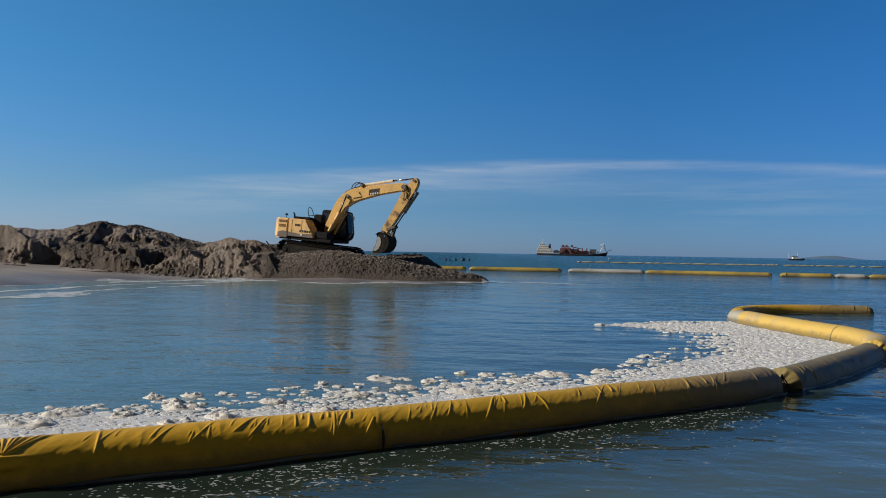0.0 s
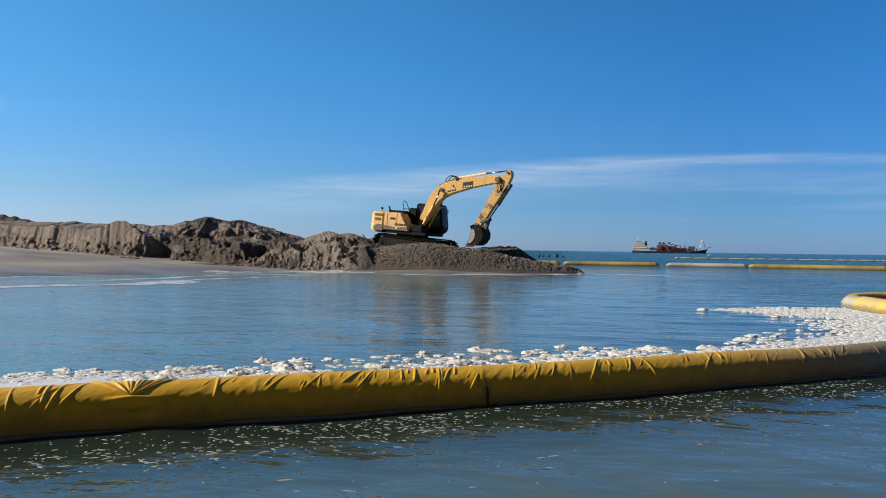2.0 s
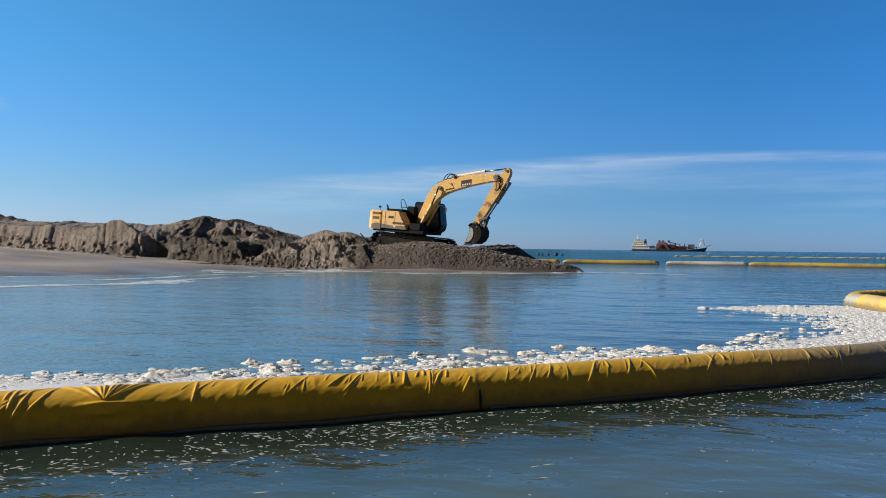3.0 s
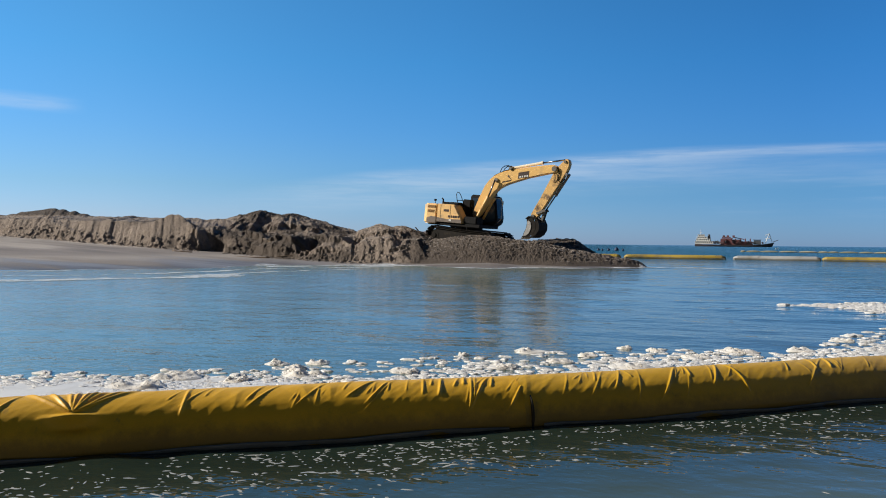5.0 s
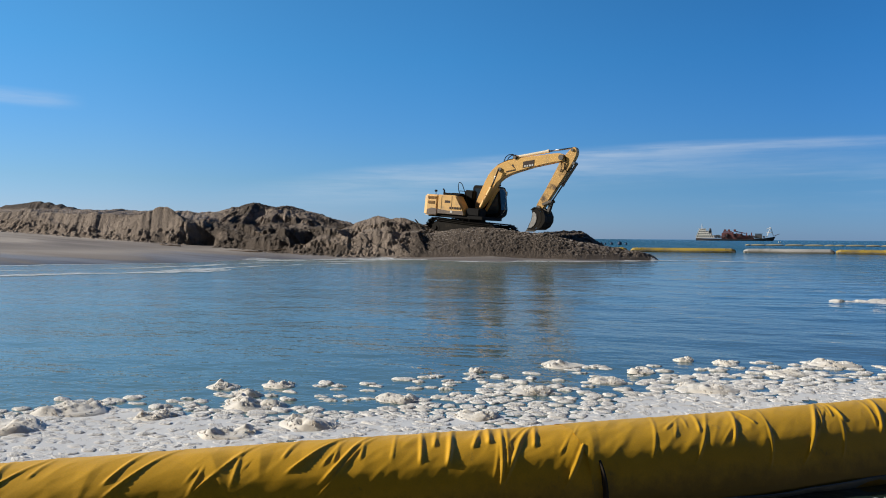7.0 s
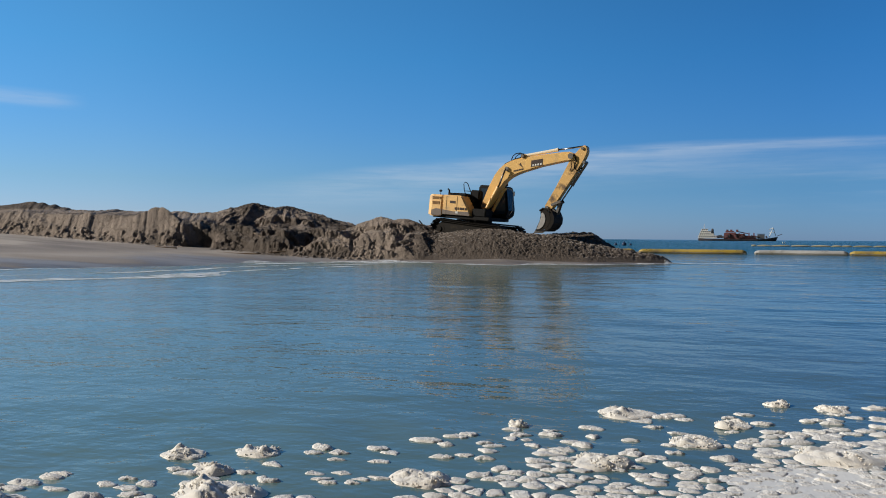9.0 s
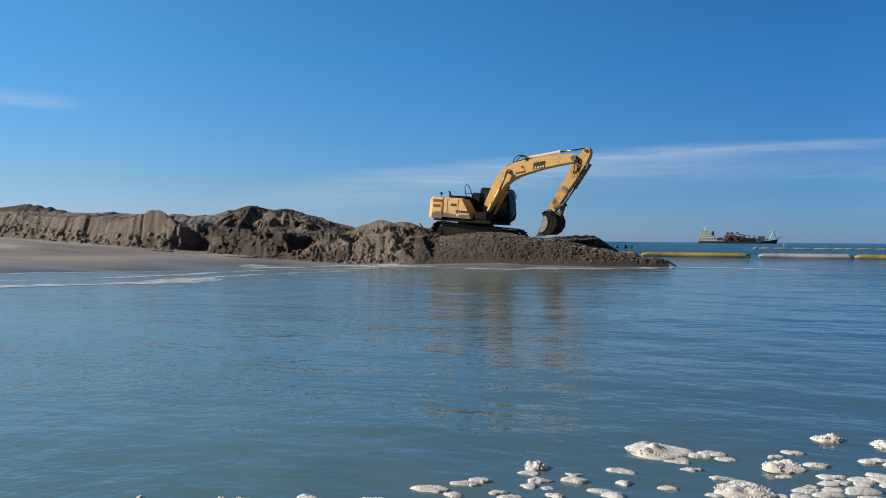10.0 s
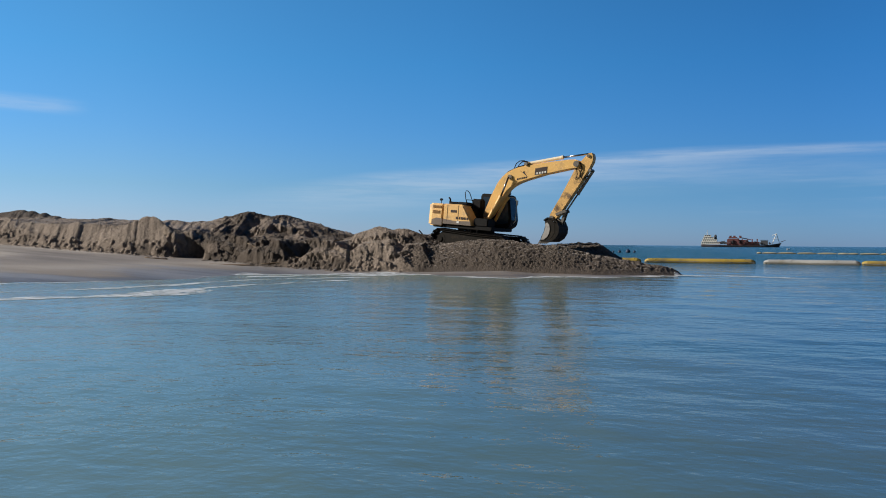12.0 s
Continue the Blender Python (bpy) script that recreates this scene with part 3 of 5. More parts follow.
    # hollows where the sand caved in
    for hx, hy, rx, ry, deep in ((-22.2, 41.1, 0.95, 0.6, 0.85), (-16.6, 41.3, 0.75, 0.7, 0.9), (-14.3, 41.8, 0.55, 0.6, 0.7), (-21.2, 45.3, 0.7, 0.9, 0.45), (-23.9, 45.5, 0.6, 0.8, 0.4), (-11.9, 42.0, 0.4, 0.7, 0.4), (-19.3, 42.0, 0.5, 0.6, 0.35)):
        g = np.exp(-((x - hx) / rx) ** 2 - ((y - hy) / ry) ** 2)
        z = np.maximum(z - deep * g * ease(-1.1, 0.2, (x - hx) / -rx), np.minimum(z, beach))
    # the bench that the excavator has flattened for itself
    bench = 1.06 - 0.115 * (x + 8.87)
    near_y = 44.5 - 0.29 * (x + 8.87)
    on = ease(-0.35, 0.0, y - near_y) * ease(48.3, 47.6, y) * ease(-12.2, -11.6, x) * ease(-5.2, -6.0, x)
    return z * (1 - on) + bench * on


def build_sand():
    xs = np.concatenate([np.arange(-60, -38, 0.3), np.arange(-38, 2.6, 0.040)])
    ys = np.concatenate([np.arange(4, 36, 0.4), np.arange(36, 39.4, 0.1), np.arange(39.4, 44.6, 0.036), np.arange(44.6, 50.5, 0.07), np.arange(50.5, 62, 0.4)])
    X, Y = np.meshgrid(xs, ys, indexing="ij")
    Z = sand_height(X, Y)
    ob = grid_object("ground", np.stack([X, Y, Z], -1).reshape(-1, 3), len(xs), len(ys), SAND)
    tagged(ob, "grey-brown dredged sand heaped above a wet beach", "sand bank", kind="structure")


build_sand()

# ---- floating booms ----
def spline(points, step):
    """Evenly spaced points along a smooth curve."""
    p = np.array([points[0], *points, points[-1]], float)
    out = []
    for i in range(1, len(p) - 2):
        for t in np.linspace(0, 1, 40, endpoint=False):
            a, b, c, d = p[i - 1], p[i], p[i + 1], p[i + 2]
            out.append(0.5 * (2 * b + (c - a) * t + (2 * a - 5 * b + 4 * c - d) * t * t + (3 * b - a - 3 * c + d) * t ** 3))
    out.append(p[-1])
    out = np.array(out)
    s = np.concatenate([[0], np.cumsum(np.hypot(*np.diff(out, axis=0).T))])
    at = np.linspace(0, s[-1], max(8, int(s[-1] / step)))
    return np.stack([np.interp(at, s, out[:, 0]), np.interp(at, s, out[:, 1])], -1), at


def sleeve(name, line, radius, middle_z, mat, parent, seed, step=0.012, around=130, folds=7.0, ends=(0.25, 0.25), fold_height=0.0105, fold_scale=1.0, fans=(), label=""):
    """A stuffed fabric tube along the line, puckered into folds along its top, drawn in at its ends."""
    rng = np.random.RandomState(seed)
    pts, s = spline(line, step)
    total = s[-1]
    d = np.gradient(pts, axis=0)
    d /= np.hypot(d[:, 0], d[:, 1])[:, None]
    side = np.stack([d[:, 1], -d[:, 0]], -1)  # towards the right of the run
    upper = int(around * 0.72)  # 0: right side, a quarter: top
    ang = np.concatenate([np.linspace(0, math.pi, upper, endpoint=False), np.linspace(math.pi, 2 * math.pi, around - upper, endpoint=False)])
    S, A = np.meshgrid(s, ang, indexing="ij")
    r = radius * (1 + 0.025 * (fractal(S, A * 0, 0.8, 3, seed) - 0.5) * 2 + 0.035 * (field(S, A, 1.3, seed + 3) - 0.5))
    # the sides hang a little flat below the top
    r = r * (1 - 0.05 * np.clip(np.cos(2 * A), 0, 1))
    # cloth gathered along the top: thin creases and flat folds that run down to points on the sides
    folded = np.zeros(S.shape)
    gathers = np.arange(0.1, total, 0.42 * fold_scale)
    for c in gathers + rng.normal(0, 0.12, len(gathers)):
        for _ in range(1 + int(rng.poisson(folds * 0.36))):
            foot, low = c + rng.normal(0, 0.22) * fold_scale, radians(rng.uniform(2, 42) if rng.rand() < 0.35 else rng.uniform(34, 66))
            lean = float(np.clip(rng.normal(0.15, 0.11), -0.05, 0.36))
            crease, size = rng.rand() < 0.88, 0.3 + 0.95 * rng.rand() ** 1.7
            near = np.abs(s - foot) < 1.0
            if not near.any() or any(abs(foot - at) < 0.4 for at, _ in fans):
                continue
            over = A[near] - low
            up = np.clip(over / (radians(84) - low), 0, 1)
            u = S[near] - foot - lean * over - 0.05 * lean * np.sin(over * 3 + foot)
            fade = ease(0, 0.25, up) * ease(radians(140), radians(95), A[near]) * (0.10 + 0.90 * ease(radians(92), radians(58), A[near]))
            if crease:
                wide = fold_scale * (0.007 + 0.008 * size) * (0.7 + 0.6 * up)
                rise = fold_height * 1.0 * size * np.clip(1 - np.abs(u) / wide, 0, 1) * ease(0, 0.25, up) * ease(radians(140), radians(90), A[near]) * (0.35 + 0.65 * ease(radians(100), radians(60), A[near]))
            else:
                wide = fold_scale * ((0.02 + 0.09 * size) * up + 0.006)
                ramp = np.clip(1 + u / wide, 0, 1) * np.clip(1 - u / (0.5 * wide + 0.008), 0, 1)
                rise = fold_height * 1.0 * size * up * ramp * fade
            folded[near] = np.maximum(folded[near], rise)
    # fans of creases that run together in one point: along, degrees up
    for at, low in fans:
        a0 = radians(low)
        near = np.abs(s - at) < 1.1
        for k in range(9):
            reach = (k - 3.0) * 0.055 + rng.normal(0, 0.03)
            up = np.clip((A[near] - a0) / (radians(92) - a0), -0.15, 1.3)
            arc = radius * (radians(92) - a0)
            u = (S[near] - at - reach * up - 0.25 * reach * up * (1 - up)) * arc / math.hypot(arc, reach)
            wide = 0.009 + 0.014 * np.clip(up, 0, 1)
            rise = 0.013 * rng.uniform(0.5, 1.2) * np.clip(1 - np.abs(u) / wide, 0, 1) * ease(-0.08, 0.12, up) * ease(1.3, 0.8, up)
            folded[near] = np.maximum(folded[near], rise)
        u, v = (S[near] - at) / 0.11, (A[near] - a0 + 0.08) / 0.10
        folded[near] = folded[near] + 0.030 * np.exp(-u ** 2) * np.clip(1 - np.abs(v), 0, 1) - 0.030 * np.exp(-u ** 2 - ((A[near] - a0 + 0.30) / 0.13) ** 2)
    r = r + folded
    # small wrinkles between the folds
    fine = 1 - np.abs(2 * fractal(S * 1.2 - 0.30 * A, A * 0.22, 7.0, 3, seed + 60, 0.6) - 1)
    r = r + 0.0045 * fold_scale ** 0.5 * (fine - 0.7) * ease(radians(15), radians(50), A) * ease(radians(135), radians(100), A) * (0.3 + fractal(S, A * 0, 1.5, 2, seed + 70))
    r = r + 0.0012 * (fractal(S * 3, A * 2.2, 2.0, 2, seed + 9) - 0.5) * 2
    pull = np.ones(len(s))
    for end, far in zip(ends, (s, total - s)):
        if end:
            pull = pull * np.sqrt(np.clip((far + 0.004) / end, 0, 1))
    pucker = 1 + 0.24 * (1 - pull)[:, None] * (np.sin(A * 9 + seed) + 0.5 * np.sin(A * 17 + 2 * seed))
    r = r * (0.12 + 0.88 * pull)[:, None] * pucker
    lift = middle_z + 0.02 * (fractal(s, s * 0, 0.5, 2, seed + 5) - 0.5)
    X = pts[:, None, 0] + side[:, None, 0] * np.cos(A) * r
    Y = pts[:, None, 1] + side[:, None, 1] * np.cos(A) * r
    Z = lift[:, None] + np.sin(A) * r
    base = parent.matrix_world.translation
    ob = grid_object(name, np.stack([X - base.x, Y - base.y, Z - base.z], -1).reshape(-1, 3), len(s), around, mat, closed=True)
    ob.parent = parent
    if label:
        tagged(ob, label)
    return ob


def collar(pts, at, radius, middle_z, mat, parent, name="lacing", thick=0.014, wide=0.035, arc=(0, 360)):
    """A lashing drawn round the tube."""
    p, s = spline(pts, 0.05)
    i = int(np.argmin(np.abs(s - at)))
    d = Vector((*(p[min(i + 1, len(p) - 1)] - p[max(i - 1, 0)]), 0)).normalized()
    side = Vector((d.y, -d.x, 0))
    base = parent.matrix_world.translation
    c = Vector((p[i][0], p[i][1], middle_z)) - base
    bm = bmesh.new()
    rings = []
    for k in range(40):
        a = radians(arc[0] + (arc[1] - arc[0]) * k / 39.99)
        out = side * math.cos(a) + Vector((0, 0, 1)) * math.sin(a)
        rr = radius * (1 + 0.03 * math.sin(5 * a + at))
        rings.append([bm.verts.new(c + out * (rr + h) + d * w) for h, w in ((-0.02, -wide / 2), (thick, -wide / 3), (thick, wide / 3), (-0.02, wide / 2))])
    for a, b in zip(rings, rings[1:]):
        for k in range(3):
            bm.faces.new((a[k], a[k + 1], b[k + 1], b[k]))
    return part(name, bm, mat, parent, smooth=True)


def tie_ends(parent, at, mat, seed, spread=0.16):
    """Loose rope ends and a gathered flap at a joint."""
    rng = random.Random(seed)
    bm = bmesh.new()
    base = parent.matrix_world.translation
    for _ in range(5):
        p = Vector(at) - base
        pts = [p]
        for k in range(5):
            p = p + Vector((rng.uniform(-1, 1) * 0.03, rng.uniform(-1, 0.2) * 0.03, -spread / 4 * rng.uniform(0.4, 1.1)))
            pts.append(p)
        bent_tube(bm, pts, 0.007, 6)
    return part("rope_end", bm, mat, parent, smooth=True)


def skirt(line, radius, middle_z, parent, rise=0.0):
    """The hem of the ballast skirt, which shows along the waterline on both sides."""
    pts, s = spline(line, 0.06)
    d = np.gradient(pts, axis=0)
    d /= np.hypot(d[:, 0], d[:, 1])[:, None]
    base = parent.matrix_world.translation
    for sign in (-1, 1):
        rows = []
        for h, out in ((-0.16, -0.004), (rise + 0.022, -0.002), (rise + 0.026, 0.003), (rise + 0.018, 0.008), (-0.16, 0.008)):
            wide = math.sqrt(max(radius ** 2 - (h - middle_z) ** 2, 0.01)) * 0.985 + out
            wob = 0.006 * np.sin(s * 7 + sign) + 0.006 * np.sin(s * 17)
            rows.append(np.stack([pts[:, 0] + sign * d[:, 1] * (wide + wob) - base.x, pts[:, 1] - sign * d[:, 0] * (wide + wob) - base.y, np.full(len(s), h) + 0.008 * np.sin(s * 5 + sign)], -1))
        rows = [r[2:-2] for r in rows]
        hem = grid_object("skirt_hem", np.stack(rows, 1).reshape(-1, 3), len(rows[0]), 5, HEM)
        hem.parent = parent
        tagged(hem, "wet grey hem of the ballast skirt")


def boom(line, radius, middle_z, mat, seed, label, group, lacings=(), rise=0.0, **kw):
    ob = thing("containment_boom", Matrix.Translation((line[0][0], line[0][1], 0)), label, "floating boom", group)
    sleeve("sleeve", line, radius, middle_z, mat, ob, seed, **kw)
    skirt(line, radius, middle_z, ob, rise)
    for at in lacings:
        collar(line, at, radius, middle_z, ROPE, ob)
    return ob


NEAR = "booms round the foam"
R, CZ = 0.252, 0.045
LEFT = [(-7.6, 2.97), (-6.2, 3.78), (-4.4, 4.83), (-2.88, 5.77), (-1.53, 6.61), (-0.52, 7.215)]
MID = [(-0.53, 7.21), (0.67, 7.97), (1.77, 8.72), (2.7, 9.33), (3.4, 9.86), (3.94, 10.36)]
ELBOW = [(4.02, 10.42), (4.42, 10.84), (4.95, 11.42), (5.6, 12.2), (6.3, 13.1), (6.95, 13.98)]
RETURN = [(6.72, 13.55), (7.30, 14.5), (7.5, 15.6), (7.38, 16.6), (7.2, 17.6), (7.02, 18.6), (6.88, 19.5), (6.82, 20.0)]
KNOB = [(6.86, 19.75), (6.80, 20.15), (6.76, 20.5), (6.75, 20.7)]
OUTER = [(7.0, 20.8), (7.35, 21.9), (8.0, 22.8), (9.0, 23.4), (10.3, 23.65), (11.8, 23.8)]
left = boom(LEFT, R, CZ, TARP, 3, "wrinkled bright yellow fabric boom half sunk in the water", NEAR, ends=(0.3, 0.0), folds=14.0, step=0.0052, around=170, fans=((5.62, 46),))
mid = boom(MID, R, CZ, TARP_STAINED, 8, "wrinkled yellow fabric boom, soiled towards its tied end", NEAR, ends=(0.0, 0.2), folds=13.0, step=0.0052, around=170)
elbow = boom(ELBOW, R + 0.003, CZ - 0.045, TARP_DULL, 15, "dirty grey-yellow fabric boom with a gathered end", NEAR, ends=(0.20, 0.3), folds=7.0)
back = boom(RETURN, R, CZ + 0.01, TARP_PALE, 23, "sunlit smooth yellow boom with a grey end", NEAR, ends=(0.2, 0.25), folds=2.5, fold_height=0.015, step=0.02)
sleeve("end_sleeve", KNOB, R - 0.03, CZ + 0.03, TARP_END, back, 27, folds=6.0, ends=(0.12, 0.4), label="crumpled grey-beige end of the boom")
outer = boom(OUTER, R - 0.03, CZ, TARP_STAINED, 30, "yellow fabric boom floating beyond the foam", NEAR, ends=(0.2, 0.2), step=0.015, folds=10.0, fold_height=0.022)
# a seam
collar(RETURN, 2.85, R, CZ + 0.01, TARP_DULL, back, name="seam", thick=0.006, wide=0.03)
collar(MID, 0.03, R * 1.0, CZ, ROPE, mid, thick=0.003, wide=0.016, arc=(-60, 60))
tie_ends(elbow, (4.02, 10.24, 0.22), ROPE, 9, 0.22)


# the long line of booms across the bay
FAR = "booms across the bay"
for k, (x0, x1, y0, y1, mat, label) in enumerate((
        (-9.5, -0.75, 70.6, 70.3, TARP_FAR, "yellow fabric boom floating behind the sand spit"),
        (-0.5, 7.75, 70.3, 70.2, TARP_FAR, "yellow fabric boom floating straight on the sea"),
        (8.35, 14.9, 70.5, 69.5, TARP_GREY, "grey fabric boom floating straight on the sea"),
        (14.95, 25.3, 69.5, 67.9, TARP_FAR, "yellow fabric boom laced to a grey one"),
        (26.1, 30.4, 68.3, 67.8, TARP_FAR, "short yellow boom floating on the sea"),
        (30.45, 33.0, 67.8, 67.4, TARP_GREY, "short grey boom between two yellow ones"),
        (33.05, 44.0, 67.4, 66.2, TARP_FAR, "yellow fabric boom floating straight on the sea"),
        (44.6, 58.0, 66.2, 65.0, TARP_FAR, "yellow fabric boom floating straight on the sea"))):
    line = [(x0, y0), ((2 * x0 + x1) / 3, (2 * y0 + y1) / 3 + 0.12), ((x0 + 2 * x1) / 3, (y0 + 2 * y1) / 3 - 0.1), (x1, y1)]
    # the hem is raised to stand in for each boom's dark, shaded lower half
    boom(line, 0.28, 0.07, mat, 40 + k, label, FAR, step=0.03, around=44, folds=8.0, ends=(0.35, 0.35), fold_height=0.05, fold_scale=4.0, rise=0.10)


# a row of small floats farther out
def float_mesh(seed):
    rng = np.random.RandomState(seed)
    bm = bmesh.new()
    bmesh.ops.create_uvsphere(bm, u_segments=14, v_segments=9, radius=0.5)
    for v in bm.verts:
        v.co.x = math.copysign(min(0.5, abs(v.co.x) * 1.15), v.co.x)
        v.co += 0.02 * Vector(rng.rand(3) - 0.5)
    me = bpy.data.meshes.new("net_float")
    bm.to_mesh(me)
    bm.free()
    me.materials.append(FLOAT)
    me.shade_smooth()
    return me


FLOAT_MESHES = [float_mesh(i) for i in range(4)]
_r = random.Random(2)
at = 19.7
while at < 96:
    if any(a < at < b for a, b in ((35.0, 36.3), (40.6, 42.0), (55.6, 57.0), (60.4, 61.6), (75.5, 77.6), (81.0, 83.5))):
        at += 0.4
        continue
    long = _r.choice((0.9, 1.7, 2.4, 3.2))
    f = new("net_float", FLOAT_MESHES[_r.randrange(4)])
    f.matrix_world = Matrix.LocRotScale((at + long / 2, 155.5 + 6 * ease(40, 70, at) * 1.0 + _r.uniform(-0.3, 0.3)+ 0, 0.06), Euler((0, 0, _r.uniform(-0.1, 0.1))), (long, 0.42, 0.44))
    tagged(f, "pale yellow-grey float in a line on the sea", "float", "floats on the far line")
    at += long + _r.choice((0.03, 0.06, 0.12, 0.25))

# dark buoys beyond the spit
for x, y, s in ((-6.1, 151, 0.28), (-5.3, 149, 0.22), (-4.2, 150, 0.30), (-2.7, 148, 0.42), (-1.6, 152, 0.25)):
    bm = bmesh.new()
    bmesh.ops.create_uvsphere(bm, u_segments=14, v_segments=10, radius=s, matrix=Matrix.Translation((0, 0, s * 0.45)))
    rod(bm, (0, 0, s * 1.3), (0, 0, s * 1.75), s * 0.22)
    b = mesh_object("mooring_buoy", bm, BUOY, smooth=True)
    b.location = (x, y, 0)
    tagged(b, "small dark blue mooring buoy on the sea", "buoy", "mooring buoys")


# ---- foam ----
def inside(poly, x, y):
    hit = np.zeros(np.shape(x), bool)
    for (ax, ay), (bx, by) in zip(poly, poly[1:] + poly[:1]):
        hit ^= ((ay > y) != (by > y)) & (x < (bx - ax) * (y - ay) / ((by - ay) or 1e-9) + ax)
    return hit


def line_distance(pts, x, y):
    best = np.full(np.shape(x), 1e9)
    for (ax, ay), (bx, by) in zip(pts, pts[1:]):
        dx, dy = bx - ax, by - ay
        t = np.clip(((x - ax) * dx + (y - ay) * dy) / (dx * dx + dy * dy), 0, 1)
        best = np.minimum(best, np.hypot(x - ax - t * dx, y - ay - t * dy))
    return best


EDGE = [(-8.5, 5.8), (-6.0, 7.0), (-4.4, 7.95), (-3.7, 8.3), (-3.1, 8.95), (-2.7, 9.2), (-2.0, 9.35), (-1.45, 10.0), (-0.7, 10.45), (0.1, 11.0), (1.4, 11.35), (2.2, 12.0), (2.9, 13.2), (3.9, 14.6), (4.5, 16.4), (4.3, 18.0), (3.2, 18.7), (4.0, 19.4), (5.4, 20.2), (6.9, 20.2)]
RAFT = EDGE + RETURN[::-1] + ELBOW[::-1] + MID[::-1] + LEFT[::-1]
# within this line the floes lie edge to edge
DENSE = [(-8.5, 5.5), (-6.2, 6.6), (-4.4, 7.7), (-3.85, 8.0), (-3.2, 8.3), (-2.5, 8.45), (-2.2, 8.3), (-1.7, 8.55), (-1.3, 8.9), (-0.85, 9.25), (-0.45, 9.45), (0.0, 9.7), (0.4, 9.95), (0.8, 10.2), (1.5, 10.6), (2.2, 11.3), (2.8, 12.6), (3.4, 13.2)]


def dense(x, y):
    """Metres into the packed part of the raft, negative on the loose side."""
    far = line_distance(DENSE, x, y)
    return np.where(y < along(DENSE, x), far, -far)


def clump_shape(rng, rings=6, around=18, lump=0.5):
    """A ragged flat heap of foam, one metre across: heights and radii by ring."""
    a = np.linspace(0, 2 * math.pi, around, endpoint=False)
    outline = 1 + 0.12 * np.sin(2 * a + rng.rand() * 6) * rng.rand() + 0.16 * np.sin(3 * a + rng.rand() * 6) + 0.10 * np.sin(5 * a + rng.rand() * 6) + 0.08 * rng.normal(size=around)
    t = np.linspace(0, 1, rings + 1)[1:]
    X = np.concatenate([[0], (t[:, None] * outline * np.cos(a) * 0.5).ravel()])
    Y = np.concatenate([[0], (t[:, None] * outline * np.sin(a) * 0.5).ravel()])
    T = np.concatenate([[0], np.repeat(t, around)])
    bumps = fractal(X + rng.rand() * 50, Y + rng.rand() * 50, 5.0, 3, 7)
    Z = np.sqrt(np.clip(1 - T ** 2.4, 0, 1)) * (1 - lump + lump * 2 * bumps)
    Z[-around:] = -0.3
    faces = [(0, 1 + k, 1 + (k + 1) % around) for k in range(around)]
    for i in range(rings - 1):
        o = 1 + i * around
        faces += [(o + k, o + around + k, o + around + (k + 1) % around, o + (k + 1) % around) for k in range(around)]
    return np.stack([X, Y, Z], -1), faces


def scatter_foam(name, spots, mat, label, rings, around, lump, seed):
    """Many floes of foam as one mesh. spots: x, y, width, height, stretch, turn."""
    rng = np.random.RandomState(seed)
    shapes = [clump_shape(rng, rings, around, lump) for _ in range(14)]
    verts, faces, count = [], [], 0
    for x, y, wide, high, stretch, turn in spots:
        v, f = shapes[rng.randint(14)]
        c, s = math.cos(turn), math.sin(turn)
        px, py = v[:, 0] * wide * stretch, v[:, 1] * wide
        X, Y = x + c * px - s * py, y + s * px + c * py
        verts.append(np.stack([X, Y, wave(X, Y, 0.05) + v[:, 2] * high], -1))
        faces += [tuple(i + count for i in q) for q in f]
        count += len(v)
    me = bpy.data.meshes.new(name)
    me.from_pydata(np.concatenate(verts).tolist(), [], faces)
    me.materials.append(mat)
    me.shade_smooth()
    ob = new(name, me)
    return tagged(ob, label, "foam", kind="stuff")


